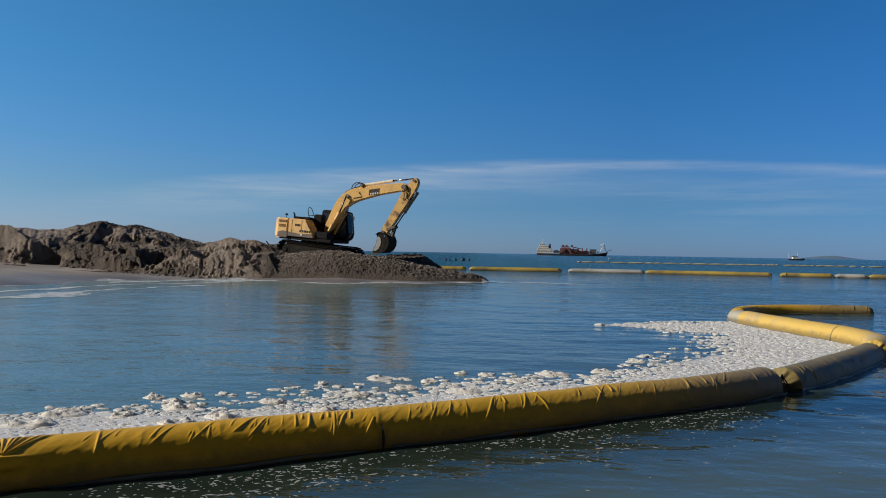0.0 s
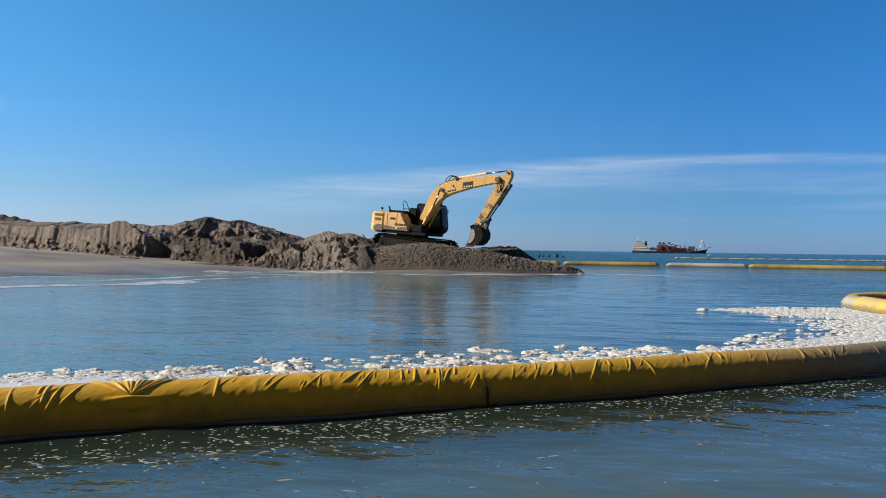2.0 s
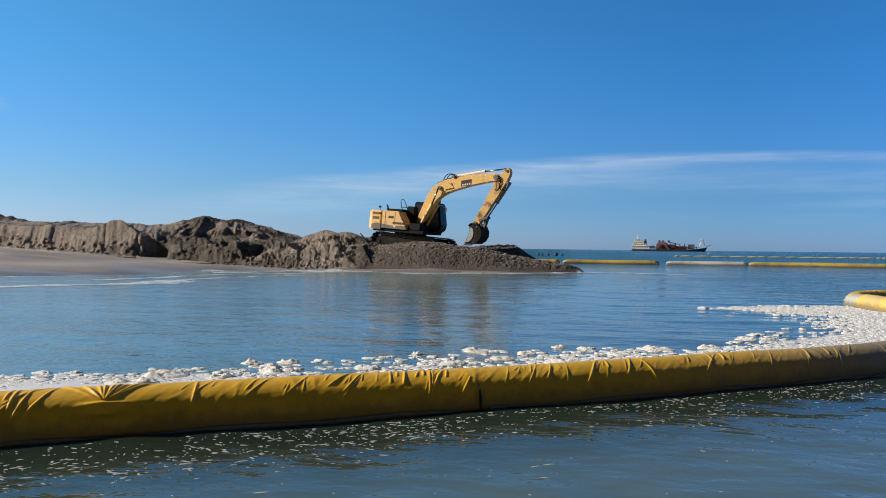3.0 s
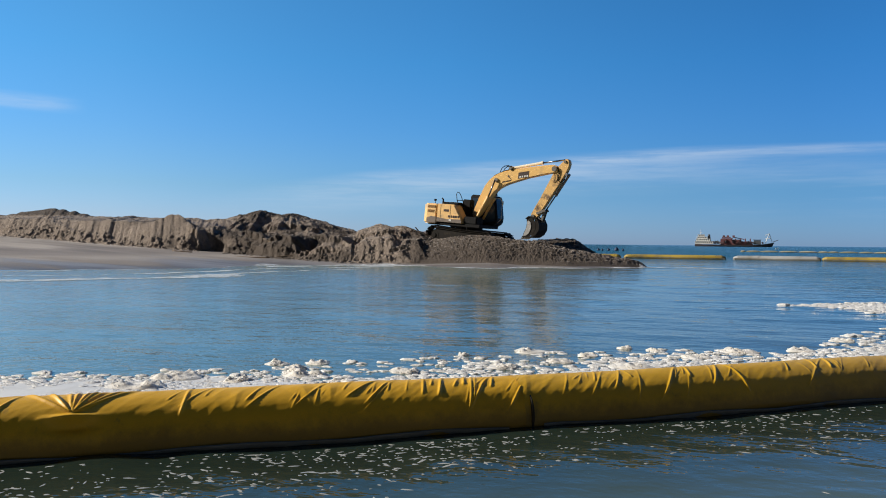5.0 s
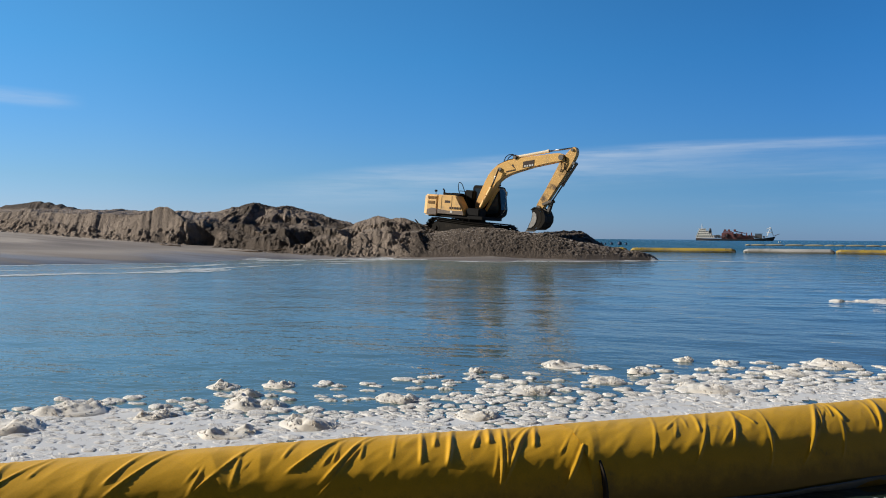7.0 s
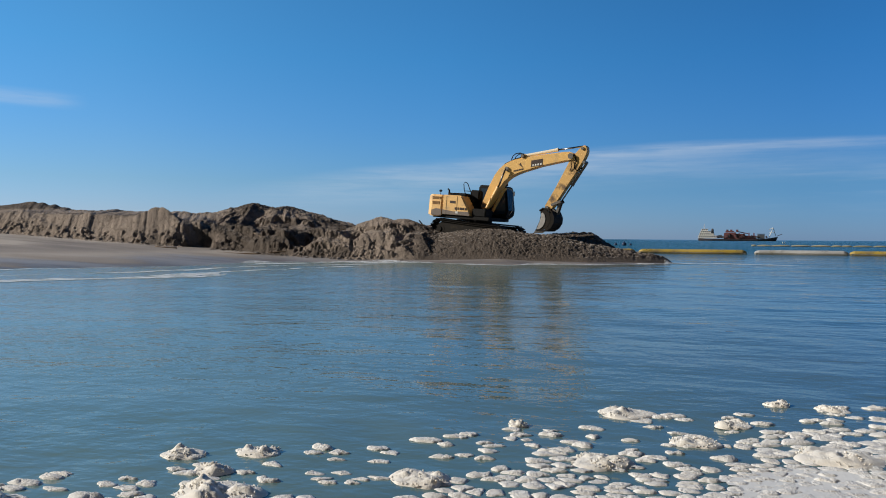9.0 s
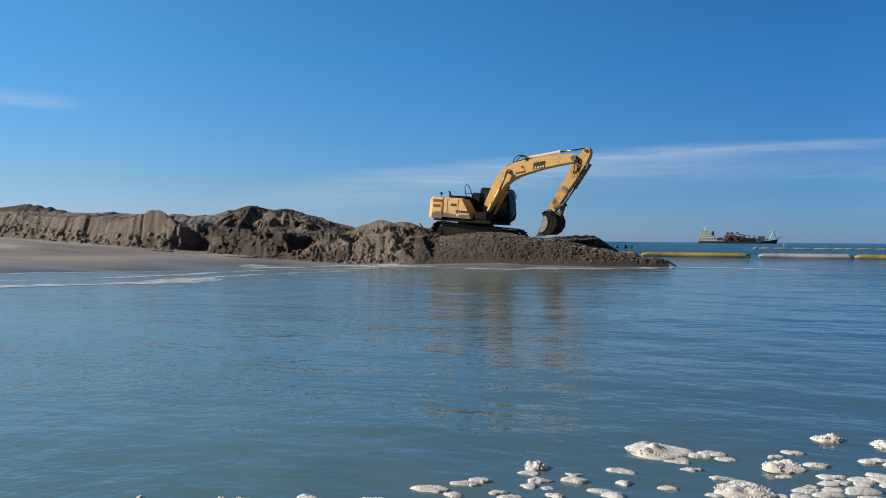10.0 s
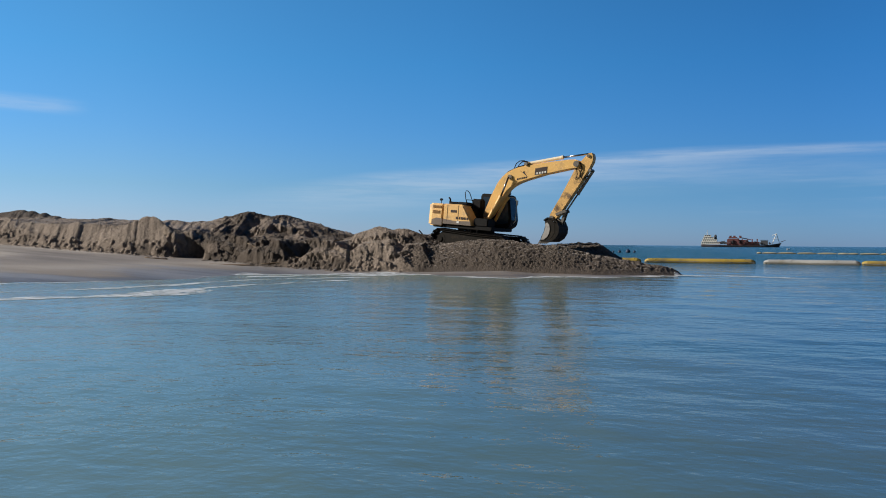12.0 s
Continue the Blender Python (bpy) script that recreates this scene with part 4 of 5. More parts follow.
def build_raft():
    """Flat floes of foam grown against each other, cell by cell, and drifting apart towards the open edge."""
    rng = np.random.RandomState(4)
    n = 120000
    X, Y = rng.uniform(-8.5, 8.5, n), rng.uniform(1.8, 20.6, n)
    ok = inside(RAFT, X, Y)
    X, Y = X[ok], Y[ok]
    wall = np.minimum.reduce([line_distance(b, X, Y) for b in (LEFT, MID, ELBOW, RETURN)])
    X, Y = X[wall > 0.16], Y[wall > 0.16]
    room = 0.030 + 0.075 * rng.rand(len(X)) ** 2.4 + 0.016 * fractal(X, Y, 1.6, 2, 41) + 0.02 * (Y > 12) + 0.012 * (dense(X, Y) < 0.1) * (Y < 12)
    X = X / 1.4  # floes are drawn out along the raft
    cells, seeds = {}, []
    for x, y, d in zip(X, Y, room):
        i, j = int(x // 0.2), int(y // 0.2)
        if any((x - q[0]) ** 2 + (y - q[1]) ** 2 < d * d for a in (-1, 0, 1) for b in (-1, 0, 1) for q in cells.get((i + a, j + b), ())):
            continue
        cells.setdefault((i, j), []).append((x, y))
        seeds.append((x, y, d))
    P = np.array(seeds) * (1.4, 1, 1)
    edge = line_distance(EDGE, P[:, 0], P[:, 1])
    wall = np.minimum.reduce([line_distance(b, P[:, 0], P[:, 1]) for b in (LEFT, MID, ELBOW, RETURN)])
    patch = fractal(P[:, 0], P[:, 1], 0.8, 3, 15)
    broad = np.where(P[:, 1] > 11.5, 1.7, np.where(P[:, 0] < -2.0, 0.7, 1.35))
    packed = np.clip(edge / broad, 0, 1.2) * 0.9 + (patch - 0.5) * 1.5
    packed = packed + 0.55 * (P[:, 1] > 17.4)
    near = ease(12.2, 11.2, P[:, 1])
    deep = dense(P[:, 0], P[:, 1])
    packed = packed * (1 - near) + near * (np.clip(0.5 + deep / (0.45 + 0.65 * ease(-2.2, -1.0, P[:, 0])), -0.3, 1.3) + (patch - 0.5) * 1.1)
    keep = rng.rand(len(P)) < np.clip(0.06 + 0.22 * near + packed * (1.5 - 0.4 * near), 0.12 + 0.24 * near, 0.985)
    # towards the beach the foam has run together into a smooth sheet
    keep &= rng.rand(len(P)) > 0.8 * ease(-3.5, -4.2, P[:, 0]) * ease(0.2, 0.7, deep)
    around = 22
    turn = np.linspace(0, 2 * math.pi, around, endpoint=False)
    ways = np.stack([np.cos(turn), np.sin(turn)])
    verts, faces, count, singles = [], [], 0, 0
    rings = ((0.35, 1.0), (0.70, 0.80), (0.92, 0.40), (1.0, -0.3))
    for k in np.nonzero(keep)[0]:
        x, y, d = P[k] / (1.4, 1, 1)
        i, j = int(x // 0.2), int(y // 0.2)
        v = np.array([(q[0] - x, q[1] - y) for a in (-1, 0, 1) for b in (-1, 0, 1) for q in cells.get((i + a, j + b), ()) if q[0] != x])
        if len(v) < 2:
            continue
        reach = np.clip(v @ ways, 1e-4, None) / (0.5 * (v ** 2).sum(1))[:, None]
        r = ((reach ** 22).sum(0) + (1 / (1.25 * d)) ** 22) ** (-1 / 22)
        loose = float(np.clip(1.1 - packed[k], 0, 1))
        r = r * (1.0 - loose * (0.10 + 0.34 * rng.rand()) - 0.04 * rng.rand()) * (1 + 0.05 * rng.normal(size=around) + 0.10 * loose * np.sin(3 * turn + 6 * rng.rand()) + 0.07 * loose * np.sin(5 * turn + 6 * rng.rand()))
        r = r * (1 + 0.30 * loose * (np.abs(ways[0]) ** 5 - 0.25))
        high = (0.10 + 0.16 * rng.rand() + 0.12 * loose) * r.mean()
        x *= 1.4
        ring = np.concatenate([[[0, 0, 1.0]]] + [np.stack([1.4 * ways[0] * r * t, ways[1] * r * t, np.full(around, h)], -1) for t, h in rings])
        bump = 0.2 + 1.6 * fractal(ring[:, 0] + x, ring[:, 1] + y, 42.0, 2, 3)
        tilt = rng.normal(0, 0.035, 2)
        px, py = x + ring[:, 0], y + ring[:, 1]
        shape = np.stack([px, py, wave(px, py, 0.05) + ring[:, 2] * high * bump + ring[:, 0] * tilt[0] + ring[:, 1] * tilt[1]], -1)
        if loose > 0.8 and y < 11.4 and r.mean() > 0.035 and singles < 240:  # adrift on its own
            singles += 1
            floe = bpy.data.meshes.new("foam_floe")
            rim = [(0, 1 + a, 1 + (a + 1) % around) for a in range(around)]
            rim += [(o + a, o + around + a, o + around + (a + 1) % around, o + (a + 1) % around) for o in range(1, 1 + 3 * around, around) for a in range(around)]
            floe.from_pydata((shape - (x, y, 0)).tolist(), [], rim)
            floe.materials.append(FOAM)
            floe.shade_smooth()
            ob = new("foam_floe", floe)
            ob.location = (x, y, 0)
            tagged(ob, "small off-white floe of sea foam adrift on the water", "foam", "loose foam floes")
            continue
        verts.append(shape)
        faces += [(count, count + 1 + a, count + 1 + (a + 1) % around) for a in range(around)]
        for o in range(count + 1, count + 1 + 3 * around, around):
            faces += [(o + a, o + around + a, o + around + (a + 1) % around, o + (a + 1) % around) for a in range(around)]
        count += len(ring)
    me = bpy.data.meshes.new("foam_raft")
    me.from_pydata(np.concatenate(verts).tolist(), [], faces)
    me.materials.append(FOAM)
    me.shade_smooth()
    tagged(new("foam_raft", me), "packed off-white floes of sea foam held behind booms", "foam", kind="stuff")


build_raft()


# the skin of fine foam in which the floes lie
def build_skin():
    step = 0.045
    xs, ys = np.arange(-8.5, 8.6, step), np.arange(2.0, 20.6, step)
    X, Y = np.meshgrid(xs, ys, indexing="ij")
    edge = line_distance(EDGE, X, Y)
    depth = np.where(Y > 11.5, 1.3, np.where(X < -2.0, 0.6, 2.4))
    cover = np.where(inside(RAFT, X, Y), edge, -edge) / depth + 1.4 * (fractal(X, Y, 1.8, 5, 77, 0.7) - 0.5)
    near = ease(12.2, 11.2, Y)
    cover = cover * (1 - near) + near * np.where(inside(RAFT, X, Y), 0.5 + np.clip(dense(X, Y), -2, 0.6) / (0.7 + 0.5 * ease(-2.2, -1.0, X)) + 1.6 * (fractal(X, Y, 1.8, 5, 77, 0.7) - 0.5), -1)
    Z = wave(X, Y, 0.05) + 0.0035
    i, j = np.nonzero((cover[:-1, :-1] > 0.8) & (cover[1:, 1:] > 0.8))
    k = i * len(ys) + j
    me = bpy.data.meshes.new("foam_skin")
    me.from_pydata(np.stack([X, Y, Z], -1).reshape(-1, 3).tolist(), [], np.stack([k, k + len(ys), k + len(ys) + 1, k + 1], -1).tolist())
    me.materials.append(FOAM_SKIN)
    me.shade_smooth()
    tagged(new("foam_skin", me), "thin grey-white skin of foam between the floes", "foam", kind="stuff")


build_skin()


# crumbled heaps of crusted foam that stand out of the raft
def foam_mound(x, y, wide, high, turn, seed):
    rng = np.random.RandomState(seed)
    bm = bmesh.new()
    humps = [(rng.uniform(-0.3, 0.3), rng.uniform(-0.22, 0.22), rng.uniform(0.12, 0.22), rng.uniform(0.5, 1.0)) for _ in range(5)]
    def rise_at(px, py):
        return max(h * math.exp(-((px - hx) ** 2 + (py - hy) ** 2) / hr ** 2) for hx, hy, hr, h in humps)

    # the crusted body
    rings = []
    for k in range(17):
        far = 0.5 * (k + 0.01) / 16
        ring = []
        for q in range(48):
            a = 2 * math.pi * q / 48
            px, py = far * math.cos(a) * (1 + 0.12 * math.sin(3 * a + seed)), far * math.sin(a) * 0.85 * (1 + 0.1 * math.sin(4 * a + 2 * seed))
            crust = float(fractal(np.array(px * wide + seed), np.array(py * wide + 3 * seed), 26.0, 3, 7, 0.6))
            z = -0.006 if k == 16 else (high * rise_at(px, py) + 0.010) * (0.25 + 1.4 * crust) * min(1.0, (16.5 - k) / 4)
            ring.append(bm.verts.new((px * wide, py * wide, z)))
        rings.append(ring)
    for p, q in zip(rings, rings[1:]):
        for k in range(48):
            bm.faces.new((p[k], q[k], q[(k + 1) % 48], p[(k + 1) % 48]))
    # crumbs half sunk in it
    for _ in range(int(40 + 330 * wide)):
        a, far = rng.rand() * 6.283, math.sqrt(rng.rand()) * 0.47
        px, py = far * math.cos(a), far * math.sin(a) * 0.85
        rise = rise_at(px, py)
        size = rng.uniform(0.003, 0.008) * (0.75 + 0.5 * rise)
        m = Matrix.LocRotScale((px * wide, py * wide, high * rise * 0.9 + 0.006), Euler(rng.rand(3) * 6.28), Vector((1.5, 1.0, 0.6)) * size)
        for v in bmesh.ops.create_icosphere(bm, subdivisions=1, radius=1.0, matrix=m)["verts"]:
            v.co += Vector(rng.normal(0, 0.16, 3)) * size
    ob = mesh_object("foam_mound", bm, FOAM_CRUST, smooth=True)
    ob.matrix_world = pose(x, y, float(wave(np.array(x), np.array(y), 0.05)) + 0.004, 0, 0, turn)
    tagged(ob, "crumbled cream-white mound of dried foam on the water", "foam", "foam mounds on the raft")


HEAPS = [(-0.83, 10.54, 0.40, 0.075, 8), (1.40, 11.26, 0.44, 0.10, -12), (-2.68, 9.08, 0.24, 0.07, 0), (-2.96, 8.0, 0.22, 0.085, 30), (-3.05, 8.95, 0.30, 0.08, 10),
         (-2.75, 8.72, 0.26, 0.08, -10), (-2.55, 8.42, 0.50, 0.12, 10), (-3.55, 8.02, 0.55, 0.10, 5), (-3.6, 7.55, 0.60, 0.10, 15), (-2.0, 8.05, 0.45, 0.10, -8), (-2.35, 7.75, 0.40, 0.08, 0),
         (-1.75, 8.85, 0.36, 0.07, 0), (-1.15, 8.5, 0.34, 0.06, 5), (-0.95, 9.35, 0.42, 0.08, 12), (-0.45, 9.9, 0.36, 0.07, 0), (0.25, 9.75, 0.55, 0.09, 10), (0.9, 10.55, 0.4, 0.07, 0),
         (0.17, 11.05, 0.22, 0.05, 0), (0.5, 11.0, 0.26, 0.04, 0), (-1.46, 10.02, 0.16, 0.05, 0), (-0.2, 10.35, 0.28, 0.06, 0), (2.1, 11.6, 0.4, 0.08, 10), (2.75, 12.5, 0.36, 0.07, 0), (1.9, 10.6, 0.42, 0.07, 20),
         (-1.3, 7.8, 0.3, 0.06, 0), (-0.3, 8.35, 0.3, 0.05, 0)]
for k, (x, y, wide, high, turn) in enumerate(HEAPS):
    foam_mound(x, y, wide * (0.95 if k < 4 else 0.8), high * 0.42, turn, k + 1)


# flecks drifting on the open side of the near booms
def fleck_spots():
    rng = np.random.RandomState(24)
    n = 60000
    X, Y = rng.uniform(-6.5, 5.5, n), rng.uniform(0.8, 9.5, n)
    wall = np.minimum(line_distance(LEFT, X, Y), line_distance(MID, X, Y))
    front = Y < np.interp(X, [p[0] for p in LEFT + MID], [p[1] for p in LEFT + MID])
    streak = fractal(X * 0.55 + 0.35 * Y, Y - 0.5 * X, 1.5, 3, 33)
    chance = np.clip(streak - 0.32, 0, 1) * 3.3 * np.clip(1.25 - wall / 1.15, 0.018, 1) * ease(5.0, 1.5, X) * (1 - 0.45 * ease(-1.0, 1.0, X))
    keep = front & (wall > 0.36) & (rng.rand(n) < chance)
    return [(x, y, 0.007 + 0.019 * rng.rand() ** 2.0, 0.003, 1.3 + 3.8 * rng.rand() ** 1.6, rng.normal(0.25, 0.55)) for x, y in zip(X[keep], Y[keep])]


scatter_foam("foam_flecks", fleck_spots(), FOAM_FLECK, "small pale foam flecks drifting on dark water", 1, 8, 0.1, 12)


# thin white lines of spent waves along the beach
def swash(line, width, seed, name="swash_foam"):
    pts, s = spline(line, 0.06)
    d = np.gradient(pts, axis=0)
    d /= np.hypot(d[:, 0], d[:, 1])[:, None]
    n = np.stack([-d[:, 1], d[:, 0]], -1)
    wob = (fractal(s, s * 0, 0.5, 4, seed) - 0.5) * 1.3
    wid = width * np.clip(fractal(s, s * 0, 0.45, 4, seed + 3) * 3.2 - 0.9, 0.10, 2.2) * ease(0, 1.5, s) * ease(0, 1.5, s[-1] - s)
    cols = 25
    K = np.linspace(-0.5, 0.5, cols)
    S, T = np.meshgrid(s, K, indexing="ij")
    off = wob[:, None] + T * wid[:, None]
    x, y = pts[:, None, 0] + n[:, None, 0] * off, pts[:, None, 1] + n[:, None, 1] * off
    z = np.maximum(wave(x, y, np.hypot(x, y + 2) * 0.0072), np.minimum(sand_height(x, y), 0.15)) + 0.010
    V = np.stack([x, y, z], -1).reshape(-1, 3)
    torn = fractal(S * 0.35, off, 5.0, 4, seed + 11, 0.7) + 0.32 * (1 - np.abs(T) * 2) - 0.10 * ease(0.5, 1.6, np.broadcast_to(wid[:, None], S.shape))
    faces = []
    for i in range(len(s) - 1):
        for j in range(cols - 1):
            if torn[i, j] > 0.44:
                a = i * cols + j
                faces.append((a, a + 1, a + cols + 1, a + cols))
    me = bpy.data.meshes.new(name)
    me.from_pydata(V.tolist(), [], faces)
    me.materials.append(SWASH)
    tagged(new(name, me), "thin white line of wave foam along the wet sand", "foam", "wave lines on the shore", "stuff")


swash([(-30, 14.5), (-22.0, 24.0), (-20.5, 26.9), (-18.4, 29.4), (-17.3, 31.2), (-17.0, 33.0), (-17.2, 35.2)], 0.40, 1)
swash([(-26, 11.5), (-18.5, 18.5), (-15.3, 21.6), (-14.2, 23.0), (-13.2, 24.4), (-13.1, 26.2), (-13.2, 28.4), (-12.3, 30.8), (-11.2, 34.2)], 1.4, 5)
swash([(-27, 14.0), (-20.0, 21.0), (-16.6, 24.6), (-15.4, 27.4), (-14.8, 30.5), (-13.6, 34.0), (-11.0, 36.6)], 0.5, 27)
swash([(-17.3, 35.4), (-16.2, 37.0), (-14.8, 37.7), (-13.2, 38.5), (-10.8, 39.1), (-9.2, 38.9)], 2.4, 9)
swash([(-16.2, 33.6), (-15.2, 35.6), (-13.4, 37.0), (-10.6, 38.0)], 0.9, 17)
swash([(-9.4, 38.9), (-7.3, 37.9), (-5.6, 37.8), (-4.6, 39.2), (-2.9, 39.8), (-1.0, 41.0), (0.5, 42.7)], 0.7, 13)
swash([(-0.6, 41.6), (0.9, 42.9), (2.2, 43.6), (3.6, 43.4), (5.2, 42.9), (6.6, 42.6)], 2.3, 21)


# ---- excavator ----
def excavator():
    ex = thing("excavator", pose(-8.87, 45.6, 1.05, 0, 4.6, -16), "yellow tracked excavator with lowered bucket standing on the sand bank", "excavator")

    # tracks
    for sign in (-1, 1):
        y = sign * 1.12
        bm = bmesh.new()
        n, half, rad = 49, 1.68, 0.42
        loop = []
        for i in range(n * 4):
            s = i / (n * 4) * (4 * half + 2 * math.pi * rad)
            if s < 2 * half:
                p, a = (-half + s, 2 * rad + 0.03 - 0.03 * math.sin(math.pi * s / (2 * half))), math.pi / 2
            elif s < 2 * half + math.pi * rad:
                a = math.pi / 2 - (s - 2 * half) / rad
                p = (half + rad * math.cos(a), rad + 0.02 + rad * math.sin(a))
            elif s < 4 * half + math.pi * rad:
                p, a = (half - (s - 2 * half - math.pi * rad), 0.02), -math.pi / 2
            else:
                a = -math.pi / 2 - (s - 4 * half - math.pi * rad) / rad
                p = (-half + rad * math.cos(a), rad + 0.02 + rad * math.sin(a))
            loop.append((p, a))
        track = part("track", bmesh_ring(loop, y), TRACK, ex, "dusty steel crawler track")
        pads = bmesh.new()
        for k in range(n):
            p, a = loop[k * 4]
            m = Matrix.Translation((p[0] + 0.035 * math.cos(a), y, p[1] + 0.035 * math.sin(a))) @ Matrix.Rotation(-a + math.pi / 2, 4, "Y")
            box(pads, (0.165, 0.60, 0.022), m)
            box(pads, (0.02, 0.60, 0.05), m @ Matrix.Translation((0.05, 0, 0.03)))
        part("track_shoes", pads, TRACK, track)
        frame_bm = bmesh.new()
        box(frame_bm, (3.45, 0.30, 0.70), Matrix.Translation((0, y, 0.45)), 0.08)
        part("track_frame", frame_bm, TRACK, track)
        for x, r in ((-half, 0.30), (half, 0.32)):
            b = rod(bmesh.new(), (x, y - 0.16, 0.39), (x, y + 0.16, 0.39), r, n=24)
            rod(b, (x, y - 0.2, 0.39), (x, y + 0.2, 0.39), r * 0.45, n=18)
            part("track_wheel", b, TRACK, track, smooth=False)
        for k in range(7):
            b = rod(bmesh.new(), (-1.26 + 0.42 * k, y - 0.2, 0.17), (-1.26 + 0.42 * k, y + 0.2, 0.17), 0.1, n=16)
            part("track_roller", b, TRACK, track)
    for ob in ex.children_recursive:  # the tracks lie steeper than the turned body
        ob.data.transform(Matrix.Rotation(radians(2.0), 4, "Y"))
    bm = bmesh.new()
    box(bm, (1.5, 1.9, 0.34), Matrix.Translation((0, 0, 0.62)), 0.08)
    rod(bm, (0, 0, 0.75), (0, 0, 1.06), 0.68, n=36)
    part("undercarriage", bm, BLACK, ex)

    # turning platform and body
    bm = plate(bmesh.new(), [(-2.2, 1.03), (1.15, 1.03), (1.15, 1.22), (-2.2, 1.22)], -1.18, 1.22, 0.03)
    part("platform", bm, BLACK, ex, "black steel platform")
    bm = bmesh.new()
    outline = [(-1.62 + 0.0, -1.30), (-2.25, -1.28), (-2.52, -1.08), (-2.68, -0.55), (-2.72, 0), (-2.68, 0.55), (-2.52, 1.08), (-2.25, 1.28), (-1.62, 1.30)]
    low = [bm.verts.new((x, y, 1.10)) for x, y in outline]
    face = bm.faces.new(low)
    swept = bmesh.ops.extrude_face_region(bm, geom=[face])
    tops = [v for v in swept["geom"] if isinstance(v, bmesh.types.BMVert)]
    bmesh.ops.translate(bm, vec=(0.03, 0, 1.13), verts=tops)
    bmesh.ops.recalc_face_normals(bm, faces=bm.faces[:])
    bmesh.ops.bevel(bm, geom=[e for e in bm.edges if e.calc_face_angle(0) > 0.9], offset=0.07, segments=3, affect="EDGES")
    weight = part("counterweight", bm, PAINT_FADED, ex, "heavy rounded yellow counterweight")
    for sign in (-1, 1):
        v = plate(bmesh.new(), [(-2.23, 1.14), (-1.62, 1.14), (-1.62, 1.48), (-1.95, 1.50), (-2.23, 1.40)], sign * 1.298 - 0.006, sign * 1.298 + 0.006, 0.003)
        part("lower_band", v, PAINT_GREY, weight, "dusty grey-brown lower stripe")
    for sign, name in ((-1, "engine_cover"), (1, "side_cover")):
        y0, y1 = sorted((sign * 1.27, sign * 0.42))
        outline = [(-1.60, 1.22), (0.10 if sign < 0 else -0.55, 1.22), (-0.02 if sign < 0 else -0.55, 1.50), (-0.50 if sign < 0 else -0.6, 2.24), (-1.60, 2.24)]
        cover = part(name, plate(bmesh.new(), outline, y0, y1, 0.045), PAINT_FADED, ex, "yellow sheet-metal engine cover")
        side = sign * 1.275
        for x, z, wx, wz in ((-1.95, 2.06, 0.50, 0.12), (-1.98, 1.80, 0.42, 0.14)):
            v = bmesh.new()
            for k in range(5):
                box(v, (wx, 0.03, wz / 8), Matrix.Translation((x, sign * 1.305, z + (k - 2) * wz / 4.6)))
            part("vent", v, VENT, cover, "rusty slotted vent")
        v = plate(bmesh.new(), [(-1.58, 1.225), (0.05, 1.225), (-0.02, 1.44), (-0.9, 1.40), (-1.58, 1.47)], side - 0.006, side + 0.006, 0.003)
        part("lower_band", v, PAINT_GREY, cover, "dusty grey-brown lower stripe")
        for x in (-1.35, -0.72):
            part("panel_gap", box(bmesh.new(), (0.012, 0.012, 0.95), Matrix.Translation((x, side, 1.72))), DECAL, cover)
        v = bmesh.new()
        box(v, (0.34, 0.012, 0.13), Matrix.Translation((-0.98, side, 1.88)), 0.004)
        part("badge", v, DECAL, cover, "dark maker's badge, plain")
        v = bmesh.new()
        for k, wx in enumerate((0.10, 0.07, 0.12, 0.10, 0.08)):
            box(v, (wx, 0.012, 0.12), Matrix.Translation((-0.78 + 0.15 * k, side - sign * -0.006, 1.56)))
        part("lettering", v, DECAL, cover)
        v = box(bmesh.new(), (0.14, 0.012, 0.12), Matrix.Translation((-0.70, side + sign * 0.012, 1.36)))
        part("white_plate", v, WHITE, cover)
    bm = box(bmesh.new(), (1.45, 0.9, 0.95), Matrix.Translation((-1.0, 0, 1.70)), 0.04)
    part("engine_bay", bm, BLACK, ex)
    bm = box(bmesh.new(), (1.05, 1.5, 0.10), Matrix.Translation((-0.95, -0.2, 2.28)), 0.035)
    box(bm, (0.5, 0.6, 0.07), Matrix.Translation((-0.75, -0.55, 2.35)), 0.03)
    part("hood", bm, BLACK, ex, "black engine hood")
    bm = rod(bmesh.new(), (-1.75, -0.35, 2.15), (-1.75, -0.35, 2.42), 0.055)
    bent_tube(bm, [(-1.75, -0.35, 2.40), (-1.76, -0.35, 2.50), (-1.84, -0.35, 2.58)], 0.045)
    part("exhaust", bm, BLACK, ex, "short black exhaust pipe", True)
    bm = bmesh.new()
    box(bm, (0.16, 0.12, 0.12), Matrix.Translation((-2.05, -0.75, 2.44)), 0.03)
    rod(bm, (-2.03, -0.75, 2.12), (-2.05, -0.75, 2.44), 0.016)
    part("work_lamp", bm, BLACK, ex)
    bm = box(bmesh.new(), (0.80, 0.85, 0.42), Matrix.Translation((0.50, -0.70, 1.42)), 0.05)
    part("tool_box", bm, BLACK, ex, "dark steel box beside the boom")
    bm = box(bmesh.new(), (0.55, 0.5, 0.5), Matrix.Translation((-0.25, -0.05, 2.35)), 0.06)
    part("air_filter_box", bm, BLACK, ex)
    bm = bmesh.new()
    for x in (-1.5, -1.2, -0.9):
        box(bm, (0.05, 1.2, 0.05), Matrix.Translation((x, -0.2, 2.35)), 0.01)
    part("hood_rib", bm, BLACK, ex)
